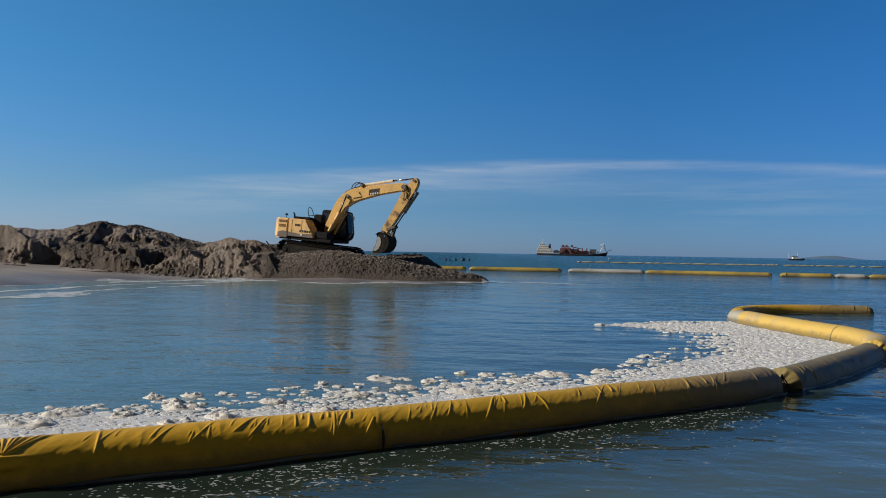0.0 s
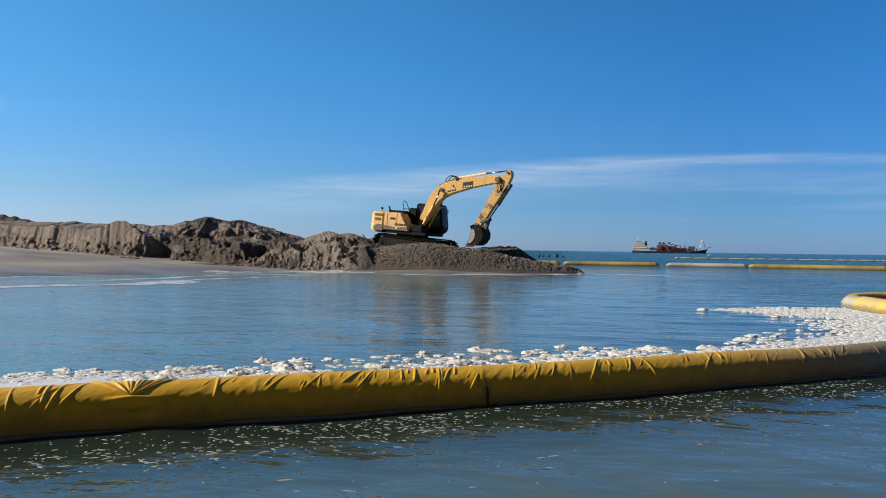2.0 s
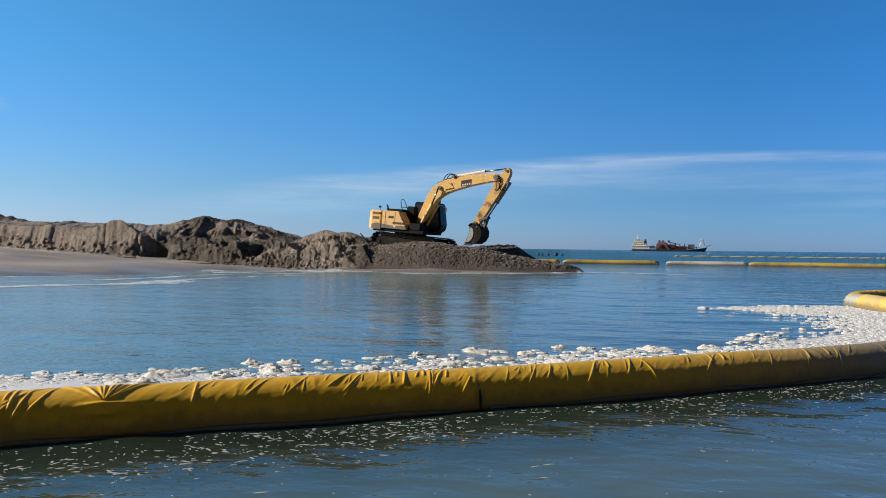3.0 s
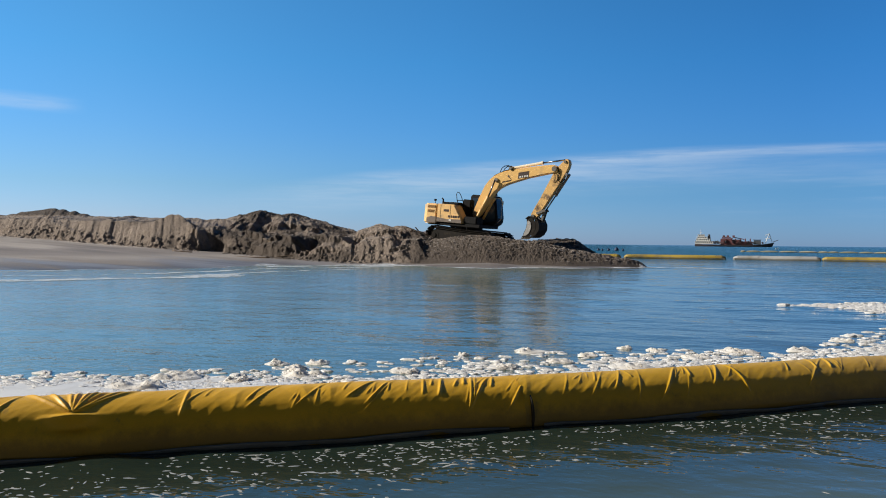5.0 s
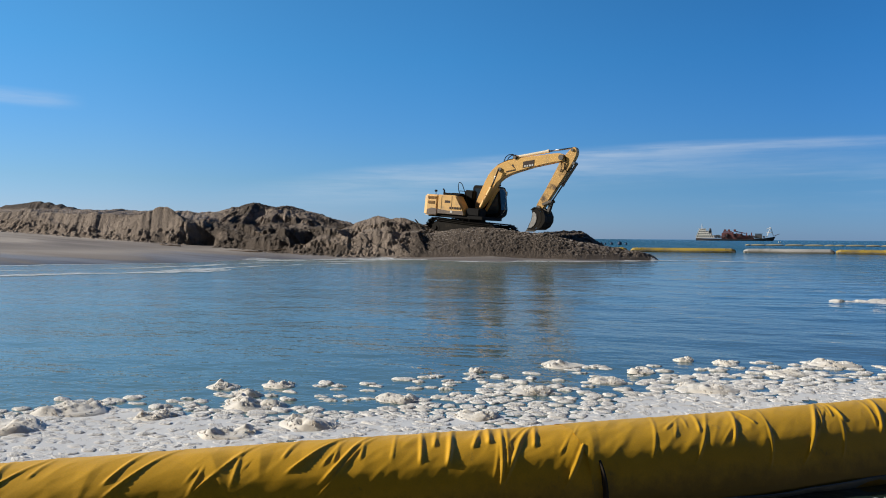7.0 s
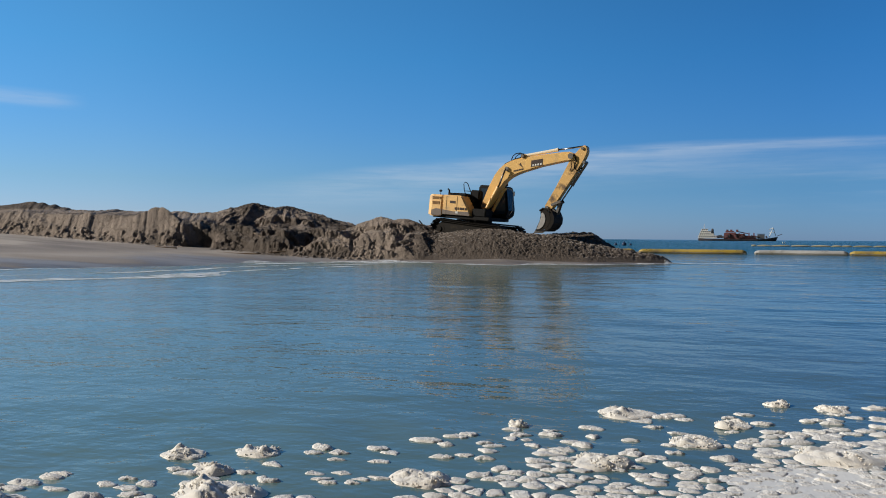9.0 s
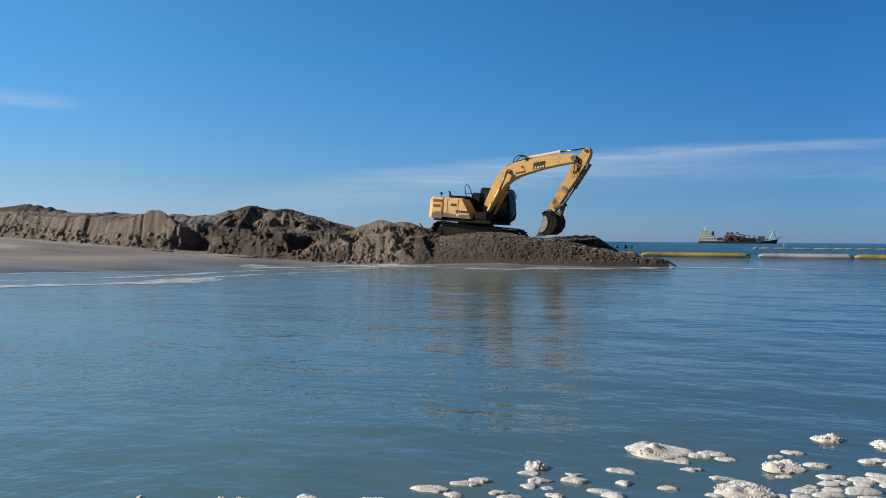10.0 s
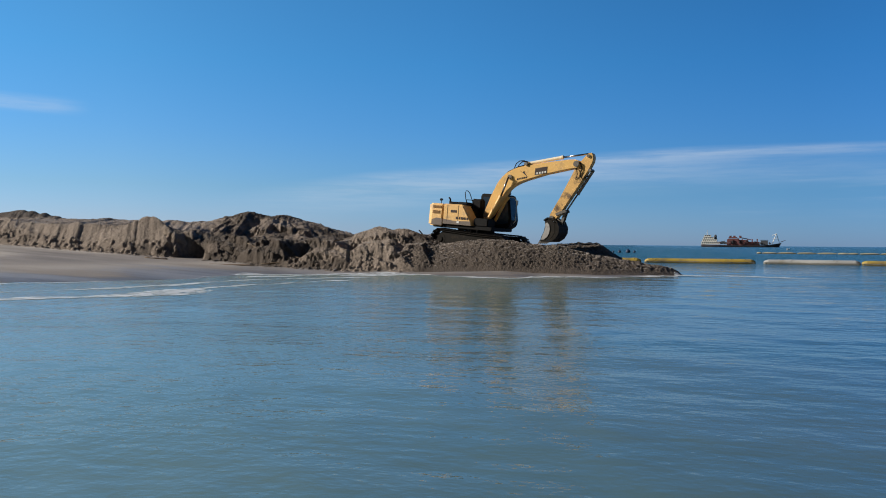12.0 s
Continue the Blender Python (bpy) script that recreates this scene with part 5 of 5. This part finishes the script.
    bm = bent_tube(bmesh.new(), [(0.05, -1.22, 1.05), (0.05, -1.26, 0.85), (0.40, -1.26, 0.85), (0.40, -1.22, 1.05)], 0.022)
    part("step", bm, BLACK, ex, "black step bar under the platform", True)
    # handrail
    bm = bent_tube(bmesh.new(), [(-0.28, -1.15, 2.22), (-0.42, -1.15, 2.55), (-0.47, -1.15, 2.85), (-0.42, -1.15, 2.95), (-0.32, -1.15, 2.94), (-0.22, -1.15, 2.85), (0.10, -1.15, 2.20)], 0.022)
    bent_tube(bm, [(-0.40, -1.15, 2.50), (-0.06, -1.15, 2.50)], 0.018)
    part("handrail", bm, BLACK, ex, "bent black handrail", True)

    # cab on the far side
    y0, y1 = 0.42, 1.36
    cab_line = [(-0.12, 1.20), (1.30, 1.20), (1.62, 1.42), (1.66, 1.75), (1.46, 2.90), (1.36, 2.98), (-0.06, 2.98), (-0.14, 2.90)]
    cab_back = Matrix.Translation((-0.26, 0, -0.06))
    cab = part("cab", plate(bmesh.new(), cab_line, y0, y1, 0.05), BLACK, ex, "black operator's cab")
    for sign, y in ((-1, y0 - 0.006), (1, y1 + 0.006)):
        for line in ([(0.02, 1.95), (0.66, 1.95), (0.66, 2.80), (0.02, 2.80)], [(0.74, 1.40), (1.52, 1.55), (1.54, 1.78), (1.38, 2.80), (0.74, 2.80)]):
            part("side_window", plate(bmesh.new(), line, y - 0.006, y + 0.006), GLASS, cab, "dark tinted glass")
    bm = bmesh.new()
    q = [bm.verts.new(p) for p in ((1.672, y0 + 0.09, 1.72), (1.672, y1 - 0.09, 1.72), (1.478, y1 - 0.09, 2.84), (1.478, y0 + 0.09, 2.84))]
    bm.faces.new(q)
    bmesh.ops.solidify(bm, geom=bm.faces[:], thickness=0.012)
    part("windscreen", bm, GLASS, cab, "dark tinted windscreen")
    bm = bmesh.new()
    bent_tube(bm, [(1.50, y0 - 0.05, 2.86), (1.84, y0 - 0.12, 2.84), (1.98, y0 - 0.12, 2.62), (1.98, y0 - 0.12, 1.70), (1.76, y0 - 0.05, 1.45)], 0.022)
    part("grab_bar", bm, WHITE, cab, "pale bent grab bar", smooth=True)
    bm = box(bmesh.new(), (0.06, 0.16, 0.26), Matrix.Translation((2.02, y0 - 0.16, 2.60)), 0.025)
    part("mirror", bm, WHITE, cab, "pale mirror housing")
    bm = box(bmesh.new(), (0.14, 0.12, 0.10), Matrix.Translation((1.42, y0 + 0.15, 3.04)), 0.02)
    part("roof_lamp", bm, BLACK, cab)
    for ob in (cab, *cab.children):
        ob.data.transform(cab_back)

    # boom, stick and bucket turn about the boom's foot, squeezed to fit the camera's view
    fixed = set(ex.children_recursive)
    arm = Matrix.Translation((0.33, 0, 1.82)) @ Matrix.Rotation(radians(1.5), 4, 'Y') @ Matrix.Diagonal((0.925, 1, 0.965, 1)) @ Matrix.Translation((-0.33, 0, -1.82))
    upper = [(0.16, 1.72), (0.22, 2.05), (0.50, 2.84), (0.80, 3.52), (1.05, 3.87), (1.34, 4.12), (1.68, 4.31), (2.05, 4.45), (3.49, 4.76), (4.75, 4.97), (5.08, 5.00), (5.30, 4.94), (5.42, 4.80)]
    lower = [(5.36, 4.64), (5.18, 4.55), (4.88, 4.52), (3.49, 4.16), (2.40, 3.78), (2.05, 3.63), (1.72, 3.44), (1.44, 3.20), (1.14, 2.74), (0.86, 2.25), (0.58, 1.82), (0.42, 1.66), (0.25, 1.62)]
    girder = part("boom_arm", plate(bmesh.new(), upper + lower, -0.26, 0.26, 0.025), PAINT, ex, "curved yellow main boom")
    for y in (-0.267, 0.267):
        v = bmesh.new()
        plate(v, [(2.95, 4.42), (3.62, 4.56), (3.62, 4.22), (2.95, 4.08)], y - 0.004, y + 0.004)
        part("badge", v, DECAL, girder, "dark maker's badge, plain")
        v = bmesh.new()
        for k in range(4):
            x = 3.04 + 0.15 * k
            plate(v, [(x, 4.22 + 0.032 * k), (x + 0.09, 4.24 + 0.032 * k), (x + 0.09, 4.14 + 0.032 * k), (x, 4.12 + 0.032 * k)], y * 1.02 - 0.006, y * 1.02 + 0.006)
        part("lettering", v, WHITE, girder)
        v = bmesh.new()
        for k in range(6):
            x = 1.95 + 0.10 * k
            plate(v, [(x, 3.84 + 0.026 * k), (x + 0.065, 3.86 + 0.026 * k), (x + 0.065, 3.78 + 0.026 * k), (x, 3.76 + 0.026 * k)], y - 0.005, y + 0.005)
        part("lettering", v, DECAL, girder)
        v = plate(bmesh.new(), [(2.05, 4.28), (2.30, 4.12), (2.55, 3.98), (2.40, 4.12), (2.32, 4.26), (2.25, 4.16)], y - 0.005, y + 0.005)
        part("emblem", v, DECAL, girder, "dark plain emblem")
    for x, z, r in ((0.33, 1.82, 0.13), (1.54, 3.89, 0.12), (5.20, 4.78, 0.15), (2.40, 4.62, 0.09)):
        part("pivot_pin", rod(bmesh.new(), (x, -0.34, z), (x, 0.34, z), r, n=20), STEEL, girder)
    v = plate(bmesh.new(), [(2.22, 4.48), (2.62, 4.56), (2.48, 4.74), (2.36, 4.74)], -0.12, 0.12, 0.01)
    part("cylinder_bracket", v, PAINT, girder)
    v = bmesh.new()
    for y in (-0.10, 0.0, 0.10):
        bent_tube(v, [(0.35, y, 2.4), (0.62, y, 3.15), (0.95, y, 3.80), (1.32, y, 4.17), (1.85, y, 4.44), (2.3, y, 4.58)], 0.022)
    for y in (-0.18, 0.18):
        bent_tube(v, [(1.70, y, 4.38), (1.78, y, 4.60), (1.95, y, 4.74), (2.20, y, 4.78), (2.42, y, 4.70)], 0.026)
    part("hose", v, BLACK, girder, "black hydraulic hoses", True)

    # lifting cylinders
    for y in (-0.42, 0.42):
        b = rod(bmesh.new(), (0.55, y, 1.55), (1.19, y, 2.85), 0.095, n=18)
        rod(b, (1.15, y, 2.77), (1.21, y, 2.89), 0.11, n=18)
        cyl = part("lift_cylinder", b, PAINT, ex, "yellow hydraulic cylinder", False)
        part("piston_rod", rod(bmesh.new(), (1.19, y, 2.85), (1.54, y, 3.89), 0.05, n=14), CHROME, cyl, "bright steel rod", True)
    # stick cylinder
    b = rod(bmesh.new(), (2.42, 0, 4.66), (4.30, 0, 5.08), 0.085, n=18)
    rod(b, (4.22, 0, 5.06), (4.34, 0, 5.09), 0.10, n=18)
    cyl = part("stick_cylinder", b, CREAM, ex, "cream hydraulic cylinder")
    part("piston_rod", rod(bmesh.new(), (4.30, 0, 5.08), (5.78, 0, 5.34), 0.045, n=14), CHROME, cyl, "dark steel rod", True)

    # stick
    held = set(ex.children)
    outline = [(5.74, 5.44), (5.90, 5.46), (6.03, 5.36), (6.11, 5.18), (6.11, 4.98), (6.03, 4.75), (5.66, 3.98), (4.62, 2.20), (4.46, 2.00), (4.24, 1.94), (4.02, 2.04), (3.98, 2.25), (4.42, 3.14), (4.86, 4.20), (5.02, 4.62), (5.12, 4.92), (5.34, 5.06), (5.58, 5.32)]
    stick = part("stick", plate(bmesh.new(), outline, -0.19, 0.19, 0.02), PAINT_WORN, ex, "scuffed yellow dipper stick")
    for v in stick.data.vertices:
        along = (Vector((5.60, 0, 5.2)) - Vector((4.25, 0, 2.05))).normalized()
        off = v.co - Vector((4.25, 0, 2.05))
        on = along * off.dot(along)
        side = off - on
        side.y = 0
        v.co -= side * 0.24
    for x, z, r in ((5.74, 5.31, 0.08), (5.92, 4.62, 0.08), (4.18, 2.08, 0.11)):
        part("pivot_pin", rod(bmesh.new(), (x, -0.25, z), (x, 0.25, z), r, n=16), STEEL, stick)
    v = bmesh.new()
    for y in (-0.22, 0.22):
        bent_tube(v, [(4.85, y, 4.82), (5.1, y * 1.1, 4.96), (5.38, y * 1.15, 4.90), (5.50, y * 1.1, 4.62), (5.42, y, 4.30), (5.58, y * 0.8, 4.15), (5.85, y * 0.7, 4.35)], 0.028)
        bent_tube(v, [(5.0, y, 4.72), (5.22, y * 1.2, 4.62), (5.30, y * 1.2, 4.36), (5.22, y, 4.10)], 0.022)
    part("hose", v, BLACK, stick, "looped black hydraulic hoses", True)
    b = rod(bmesh.new(), (6.02, 0, 4.62), (5.38, 0, 3.42), 0.075, n=16)
    rod(b, (5.42, 0, 3.50), (5.36, 0, 3.38), 0.09, n=16)
    cyl = part("bucket_cylinder", b, PAINT_GREY, ex, "grimy bucket cylinder")
    part("piston_rod", rod(bmesh.new(), (5.38, 0, 3.42), (4.86, 0, 2.48), 0.042, n=12), CHROME, cyl, smooth=True)
    for y in (-0.23, 0.23):
        part("tipping_link", plate(bmesh.new(), [(4.90, 2.58), (4.97, 2.45), (4.45, 2.20), (4.38, 2.32)], y - 0.03, y + 0.03, 0.01), STEEL, ex)
        part("bucket_link", plate(bmesh.new(), [(4.80, 2.52), (4.94, 2.50), (4.80, 1.80), (4.66, 1.84)], y * 0.5 - 0.03, y * 0.5 + 0.03, 0.01), STEEL, ex)

    # bucket
    shell = [(3.80, 1.92), (4.05, 2.10), (4.45, 2.06), (4.78, 1.94), (5.00, 1.62), (5.02, 1.28), (4.84, 0.95), (4.50, 0.72), (4.05, 0.66), (3.72, 0.68)]
    bucket = part("bucket", bmesh_shell(shell, 0.66, 0.06), TRACK, ex, "scratched steel digging bucket")
    cheek = [(3.74, 0.68), (4.00, 0.70), (4.34, 0.80), (4.60, 1.02), (4.72, 1.32), (4.68, 1.62), (4.52, 1.88), (4.30, 2.02), (4.05, 2.08), (3.88, 1.90), (3.96, 1.62), (3.92, 1.25), (3.78, 0.92)]
    worn = [(3.80, 0.76), (4.02, 0.80), (4.22, 0.96), (4.34, 1.20), (4.36, 1.45), (4.28, 1.68), (4.12, 1.80), (3.98, 1.74), (4.00, 1.50), (3.95, 1.22), (3.86, 0.98)]
    for y in (-0.60, 0.60):
        part("cheek_plate", plate(bmesh.new(), cheek, y - 0.02, y + 0.02, 0.008), TRACK, bucket)
        part("wear_plate", plate(bmesh.new(), worn, y * 1.05 - 0.02, y * 1.05 + 0.02, 0.008), BUCKET_FACE, bucket, "scoured bright steel wear plate")
    for k in range(5):
        y = -0.52 + 0.26 * k
        part("tooth", plate(bmesh.new(), [(3.78, 0.70), (3.80, 0.62), (3.60, 0.50), (3.57, 0.53), (3.68, 0.72)], y - 0.045, y + 0.045, 0.006), STEEL, bucket)
    for y in (-0.14, 0.14):
        part("ear", plate(bmesh.new(), [(3.95, 2.02), (4.10, 2.22), (4.30, 2.22), (4.82, 1.98), (4.78, 1.80), (4.2, 1.94)], y - 0.03, y + 0.03, 0.008), STEEL, bucket)
    # the stick with all it carries swings on the boom's end, shifted to fit the camera's view
    swing = Matrix.Translation((5.22, 0, 4.70)) @ Matrix.Rotation(radians(1.6), 4, "Y") @ Matrix.Translation((-5.20, 0, -4.78))
    carried = set(ex.children) - held
    # the bucket is shrunk to fit the camera's view
    small = Matrix.Translation((4.20, 0, 2.08)) @ Matrix.Diagonal((0.76, 0.92, 0.86, 1)) @ Matrix.Translation((-4.16, 0, -2.10))
    for ob in (bucket, *bucket.children):
        ob.data.transform(small)
    for ob in ex.children_recursive:
        if ob not in fixed:
            if ob in carried or ob.parent in carried:
                ob.data.transform(swing)
            ob.data.transform(arm)
    return ex


def bmesh_ring(loop, y):
    """The belt under the shoes: an endless band, 0.5 m wide and 5 cm thick."""
    bm = bmesh.new()
    rings = [[bm.verts.new((p[0] - h * math.cos(a), y + s, p[1] - h * math.sin(a))) for h, s in ((0, -0.22), (0, 0.22), (0.07, 0.22), (0.07, -0.22))] for p, a in loop]
    for a, b in zip(rings, rings[1:] + rings[:1]):
        for k in range(4):
            bm.faces.new((a[k], a[(k + 1) % 4], b[(k + 1) % 4], b[k]))
    bmesh.ops.recalc_face_normals(bm, faces=bm.faces[:])
    return bm


def bmesh_shell(line, half, thick):
    """A bent plate across the bucket's width."""
    bm = bmesh.new()
    rows = [[bm.verts.new((x, y, z)) for y in (-half, 0, half)] for x, z in line]
    for a, b in zip(rows, rows[1:]):
        for k in range(2):
            bm.faces.new((a[k], a[k + 1], b[k + 1], b[k]))
    bmesh.ops.recalc_face_normals(bm, faces=bm.faces[:])
    bmesh.ops.solidify(bm, geom=bm.faces[:], thickness=thick)
    return bm


excavator()

# a bent bar sticking out of the sand behind the tracks
bm = bent_tube(bmesh.new(), [(-0.35, 0, 0.62), (-0.15, 0, 0.38), (0.05, 0.02, 0.12), (0.25, 0.0, -0.25)], 0.035)
bar = mesh_object("steel_bar", bm, BLACK, smooth=True)
bar.location = (-11.75, 45.6, 1.45)
tagged(bar, "bent dark steel bar sticking out of the sand", "bar")


# driftwood and roots washed out along the foot of the bank
def driftwood(x, y, length, turn, tilt, r, seed):
    rng = random.Random(seed)
    z = float(sand_height(np.array([[x]]), np.array([[y]]))[0, 0])
    pts = [((k / 6 - 0.5) * length, rng.uniform(-1, 1) * 0.05 * length * 0.5, rng.uniform(-1, 1) * 0.02) for k in range(7)]
    ob = mesh_object("driftwood", bent_tube(bmesh.new(), pts, r, 7), WOOD, smooth=True)
    ob.matrix_world = pose(x, y, z + r * 0.5, 0, tilt, turn)
    tagged(ob, "weathered brown stick lying on the sand", "driftwood", "sticks on the sand bank")


for k, (x, y, length, turn, tilt, r) in enumerate(((-19.4, 39.35, 2.3, 3, 1, 0.032), (-17.6, 40.2, 1.3, 18, -5, 0.028), (-17.2, 41.0, 1.2, -14, 6, 0.035), (-23.3, 39.2, 1.1, 8, 3, 0.035), (-15.2, 41.6, 0.9, 40, -12, 0.03), (-19.2, 41.2, 1.3, -30, 14, 0.03))):
    driftwood(x, y, length, turn, tilt, r, k)


# ---- ships and far shore ----
def hull_mesh(length, beam, depth, bow_rise, stern=0.75, draft=0.6):
    bm = bmesh.new()
    rings = []
    for i in range(25):
        t = i / 24
        x = (t - 0.5) * length
        taper = min(1.0, stern + (1 - stern) * min(1, t * 6)) * (1 - max(0, (t - 0.78) / 0.22) ** 2.2 * 0.97)
        top = depth + bow_rise * max(0, (t - 0.8) / 0.2) ** 1.5 + 0.25 * bow_rise * max(0, (0.12 - t) / 0.12)
        lean = max(0, (t - 0.8) / 0.2) * 0.04 * length
        b = beam / 2 * taper
        rings.append([bm.verts.new(p) for p in ((x, -b * 0.7, -draft), (x + lean * 0.5, -b * 0.96, top * 0.35), (x + lean, -b, top), (x + lean, -b * 0.93, top), (x + lean, b * 0.93, top), (x + lean, b, top), (x + lean * 0.5, b * 0.96, top * 0.35), (x, b * 0.7, -draft))])
    for a, b in zip(rings, rings[1:]):
        for k in range(8):
            bm.faces.new((a[k], a[(k + 1) % 8], b[(k + 1) % 8], b[k]))
    bm.faces.new(rings[0])
    bm.faces.new(rings[-1][::-1])
    bmesh.ops.recalc_face_normals(bm, faces=bm.faces[:])
    return bm


def cargo_ship():
    ship = thing("cargo_ship", pose(106.0, 900, 0, 0, 0, -6), "dark-hulled work ship with a white deckhouse and rust-red deck gear", "ship")
    part("hull", hull_mesh(78, 15, 2.2, 2.6, draft=2.0), HULL, ship, "dark rust-stained hull")
    rng = random.Random(6)
    # deckhouse aft, four storeys
    for k, (x0, x1, z0, z1) in enumerate(((-39, -20, 2.6, 5.6), (-38, -23, 5.8, 8.2), (-37, -26, 8.4, 10.6), (-36, -29, 10.8, 12.9))):
        deck = part("deckhouse", box(bmesh.new(), (x1 - x0, 12 - k * 1.5, z1 - z0), Matrix.Translation(((x0 + x1) / 2, 0, (z0 + z1) / 2)), 0.15), SHIP_WHITE, ship, "white deckhouse storey")
        v = box(bmesh.new(), (x1 - x0 + 1.2, 13 - k * 1.5, 0.25), Matrix.Translation(((x0 + x1) / 2, 0, z1 + 0.1)))
        part("deck_edge", v, SHIP_WHITE, deck)
        x = x0 + 1.2
        while x < x1 - 1:
            v = box(bmesh.new(), (0.9, 0.08, 1.0), Matrix.Translation((x, -(12 - k * 1.5) / 2 - 0.03, (z0 + z1) / 2 + 0.2)))
            part("window", v, SHIP_DARK, deck)
            x += 2.0
    b = bmesh.new()
    rod(b, (-33, 0, 12.9), (-33, 0, 18.5), 0.22)
    box(b, (0.2, 4, 0.2), Matrix.Translation((-33, 0, 16.5)))
    box(b, (2.5, 0.3, 0.3), Matrix.Translation((-33, 0, 15.2)))
    part("mast", b, SHIP_WHITE, ship)
    b = rod(bmesh.new(), (-24, 0, 5.6), (-24.5, 0, 12.6), 1.6, 1.3)
    rod(b, (-24.5, 0, 12.6), (-24.5, 0, 13.4), 1.0)
    part("funnel", b, SHIP_DARK, ship, "dark funnel behind the deckhouse")
    # jumble amidships
    for k in range(16):
        x = rng.uniform(-19, -9)
        s = (rng.uniform(1.0, 3.2), rng.uniform(2, 6), rng.uniform(1.0, 3.8))
        part("deck_gear", box(bmesh.new(), s, Matrix.Translation((x, rng.uniform(-5, 3), 3.0 + s[2] / 2)) @ Matrix.Rotation(rng.uniform(-0.3, 0.3), 4, "Y"), 0.1), rng.choice((SHIP_DARK, SHIP_WHITE, RUST, SHIP_DARK)), ship)
    for k in range(34):
        x = rng.uniform(-20, 31)
        s = (rng.uniform(0.6, 2.6), rng.uniform(1, 5), rng.uniform(0.5, 2.2))
        z = rng.uniform(3.0, 4.5 + 3.5 * max(0.0, 1 - abs(x + 3) / 20))
        part("deck_gear", box(bmesh.new(), s, Matrix.Translation((x, rng.uniform(-7.4, -6.2), z + s[2] / 2)) @ Matrix.Rotation(rng.uniform(-0.5, 0.5), 4, "Y"), 0.1), rng.choice((SHIP_DARK, RUST, RUST, HULL, HULL)), ship)
    # rust-red gantry and hopper
    b = bmesh.new()
    for x0, x1, z in ((-11, -2, 10.2), (-11, 0, 8.6), (-2, 9, 7.2), (6, 20, 5.2)):
        box(b, (x1 - x0, 7, 1.2), Matrix.Translation(((x0 + x1) / 2, 0, z)), 0.1)
    for x in (-10.5, -6, -1, 3, 8, 13, 18):
        for y in (-4.5, 4.5):
            box(b, (0.9, 0.9, 6.5), Matrix.Translation((x, y, 5.6)))
    part("gantry", b, RUST, ship, "rust-red steel gantry")
    b = plate(bmesh.new(), [(-12.5, 1.8), (21, 1.8), (20, 3.6), (12.5, 5.4), (8, 6.4), (-1, 7.2), (-2.5, 8.6), (-10.5, 9.2), (-12.5, 8.2)], -6.6, 6.6, 0.1)
    part("hopper", b, RUST, ship, "rust-red cargo hopper")
    b = bmesh.new()
    for x in (-9, -5, 1):
        box(b, (2.4, 4, 2.2), Matrix.Translation((x, -1, 11.2)), 0.1)
    rod(b, (0, 0, 10.5), (12, 0, 8.0), 0.45)
    part("winch_house", b, RUST, ship)
    # bow house and A-frame
    part("bow_house", box(bmesh.new(), (7, 9, 4.6), Matrix.Translation((25, 0, 4.8)), 0.15), SHIP_DARK, ship, "dark bow house")
    part("bow_house_top", box(bmesh.new(), (8, 10, 0.5), Matrix.Translation((25, 0, 7.6))), SHIP_DARK, ship)
    b = bmesh.new()
    for a, c in (((33, -3, 4), (37, 0, 14.5)), ((33, 3, 4), (37, 0, 14.5)), ((40, 0, 5), (37, 0, 14.5)), ((33, 0, 9), (39, 0, 9)), ((37, 0, 14.5), (33, 0, 12.5))):
        rod(b, a, c, 0.28)
    part("a_frame", b, SHIP_WHITE, ship, "white bow frame")
    b = rod(bmesh.new(), (41, 0, 5.6), (46, 0, 7.6), 0.3)
    part("bowsprit", b, HULL, ship)


cargo_ship()


def small_boat(x, y, length, turn, mat, label):
    boat = thing("fishing_boat", pose(x, y, 0, 0, 0, turn), label, "boat")
    part("hull", hull_mesh(length, length * 0.28, length * 0.085, length * 0.09, draft=0.3), mat, boat)
    part("wheelhouse", box(bmesh.new(), (length * 0.28, length * 0.18, length * 0.16), Matrix.Translation((-length * 0.08, 0, length * 0.15)), 0.1), SHIP_WHITE, boat, "small pale wheelhouse")
    part("canopy", box(bmesh.new(), (length * 0.42, length * 0.2, length * 0.02), Matrix.Translation((-length * 0.1, 0, length * 0.25)), 0.03), SHIP_DARK, boat)
    b = rod(bmesh.new(), (-length * 0.42, 0, length * 0.06), (-length * 0.44, 0, length * 0.42), 0.14)
    rod(b, (length * 0.1, 0, length * 0.2), (length * 0.1, 0, length * 0.42), 0.1)
    part("mast", b, SHIP_WHITE, boat)
    return boat


small_boat(240.5, 600, 12.5, 4, HULL, "dark fishing boat with a pale wheelhouse far out")
small_boat(50.5, 300, 1.3, 10, SHIP_WHITE, "tiny white skiff with a thin pole far out")


def distant_hill():
    xs = np.linspace(1450, 2150, 80)
    ys = np.linspace(3850, 4050, 9)
    X, Y = np.meshgrid(xs, ys, indexing="ij")
    ridge = 15 * np.exp(-((X - 1740) / 75) ** 2) + 9 * np.exp(-((X - 1830) / 60) ** 2) + 7 * np.exp(-((X - 1660) / 60) ** 2)
    Z = ridge * (0.75 + 0.5 * fractal(X, Y * 0, 0.02, 3, 4)) * np.cos((Y - 3950) / 100 * 1.5) - 1.5
    ob = grid_object("backdrop", np.stack([X, Y, Z], -1).reshape(-1, 3), len(xs), len(ys), HILL)
    tagged(ob, "low blue hazy island on the horizon", "island", kind="structure")


distant_hill()
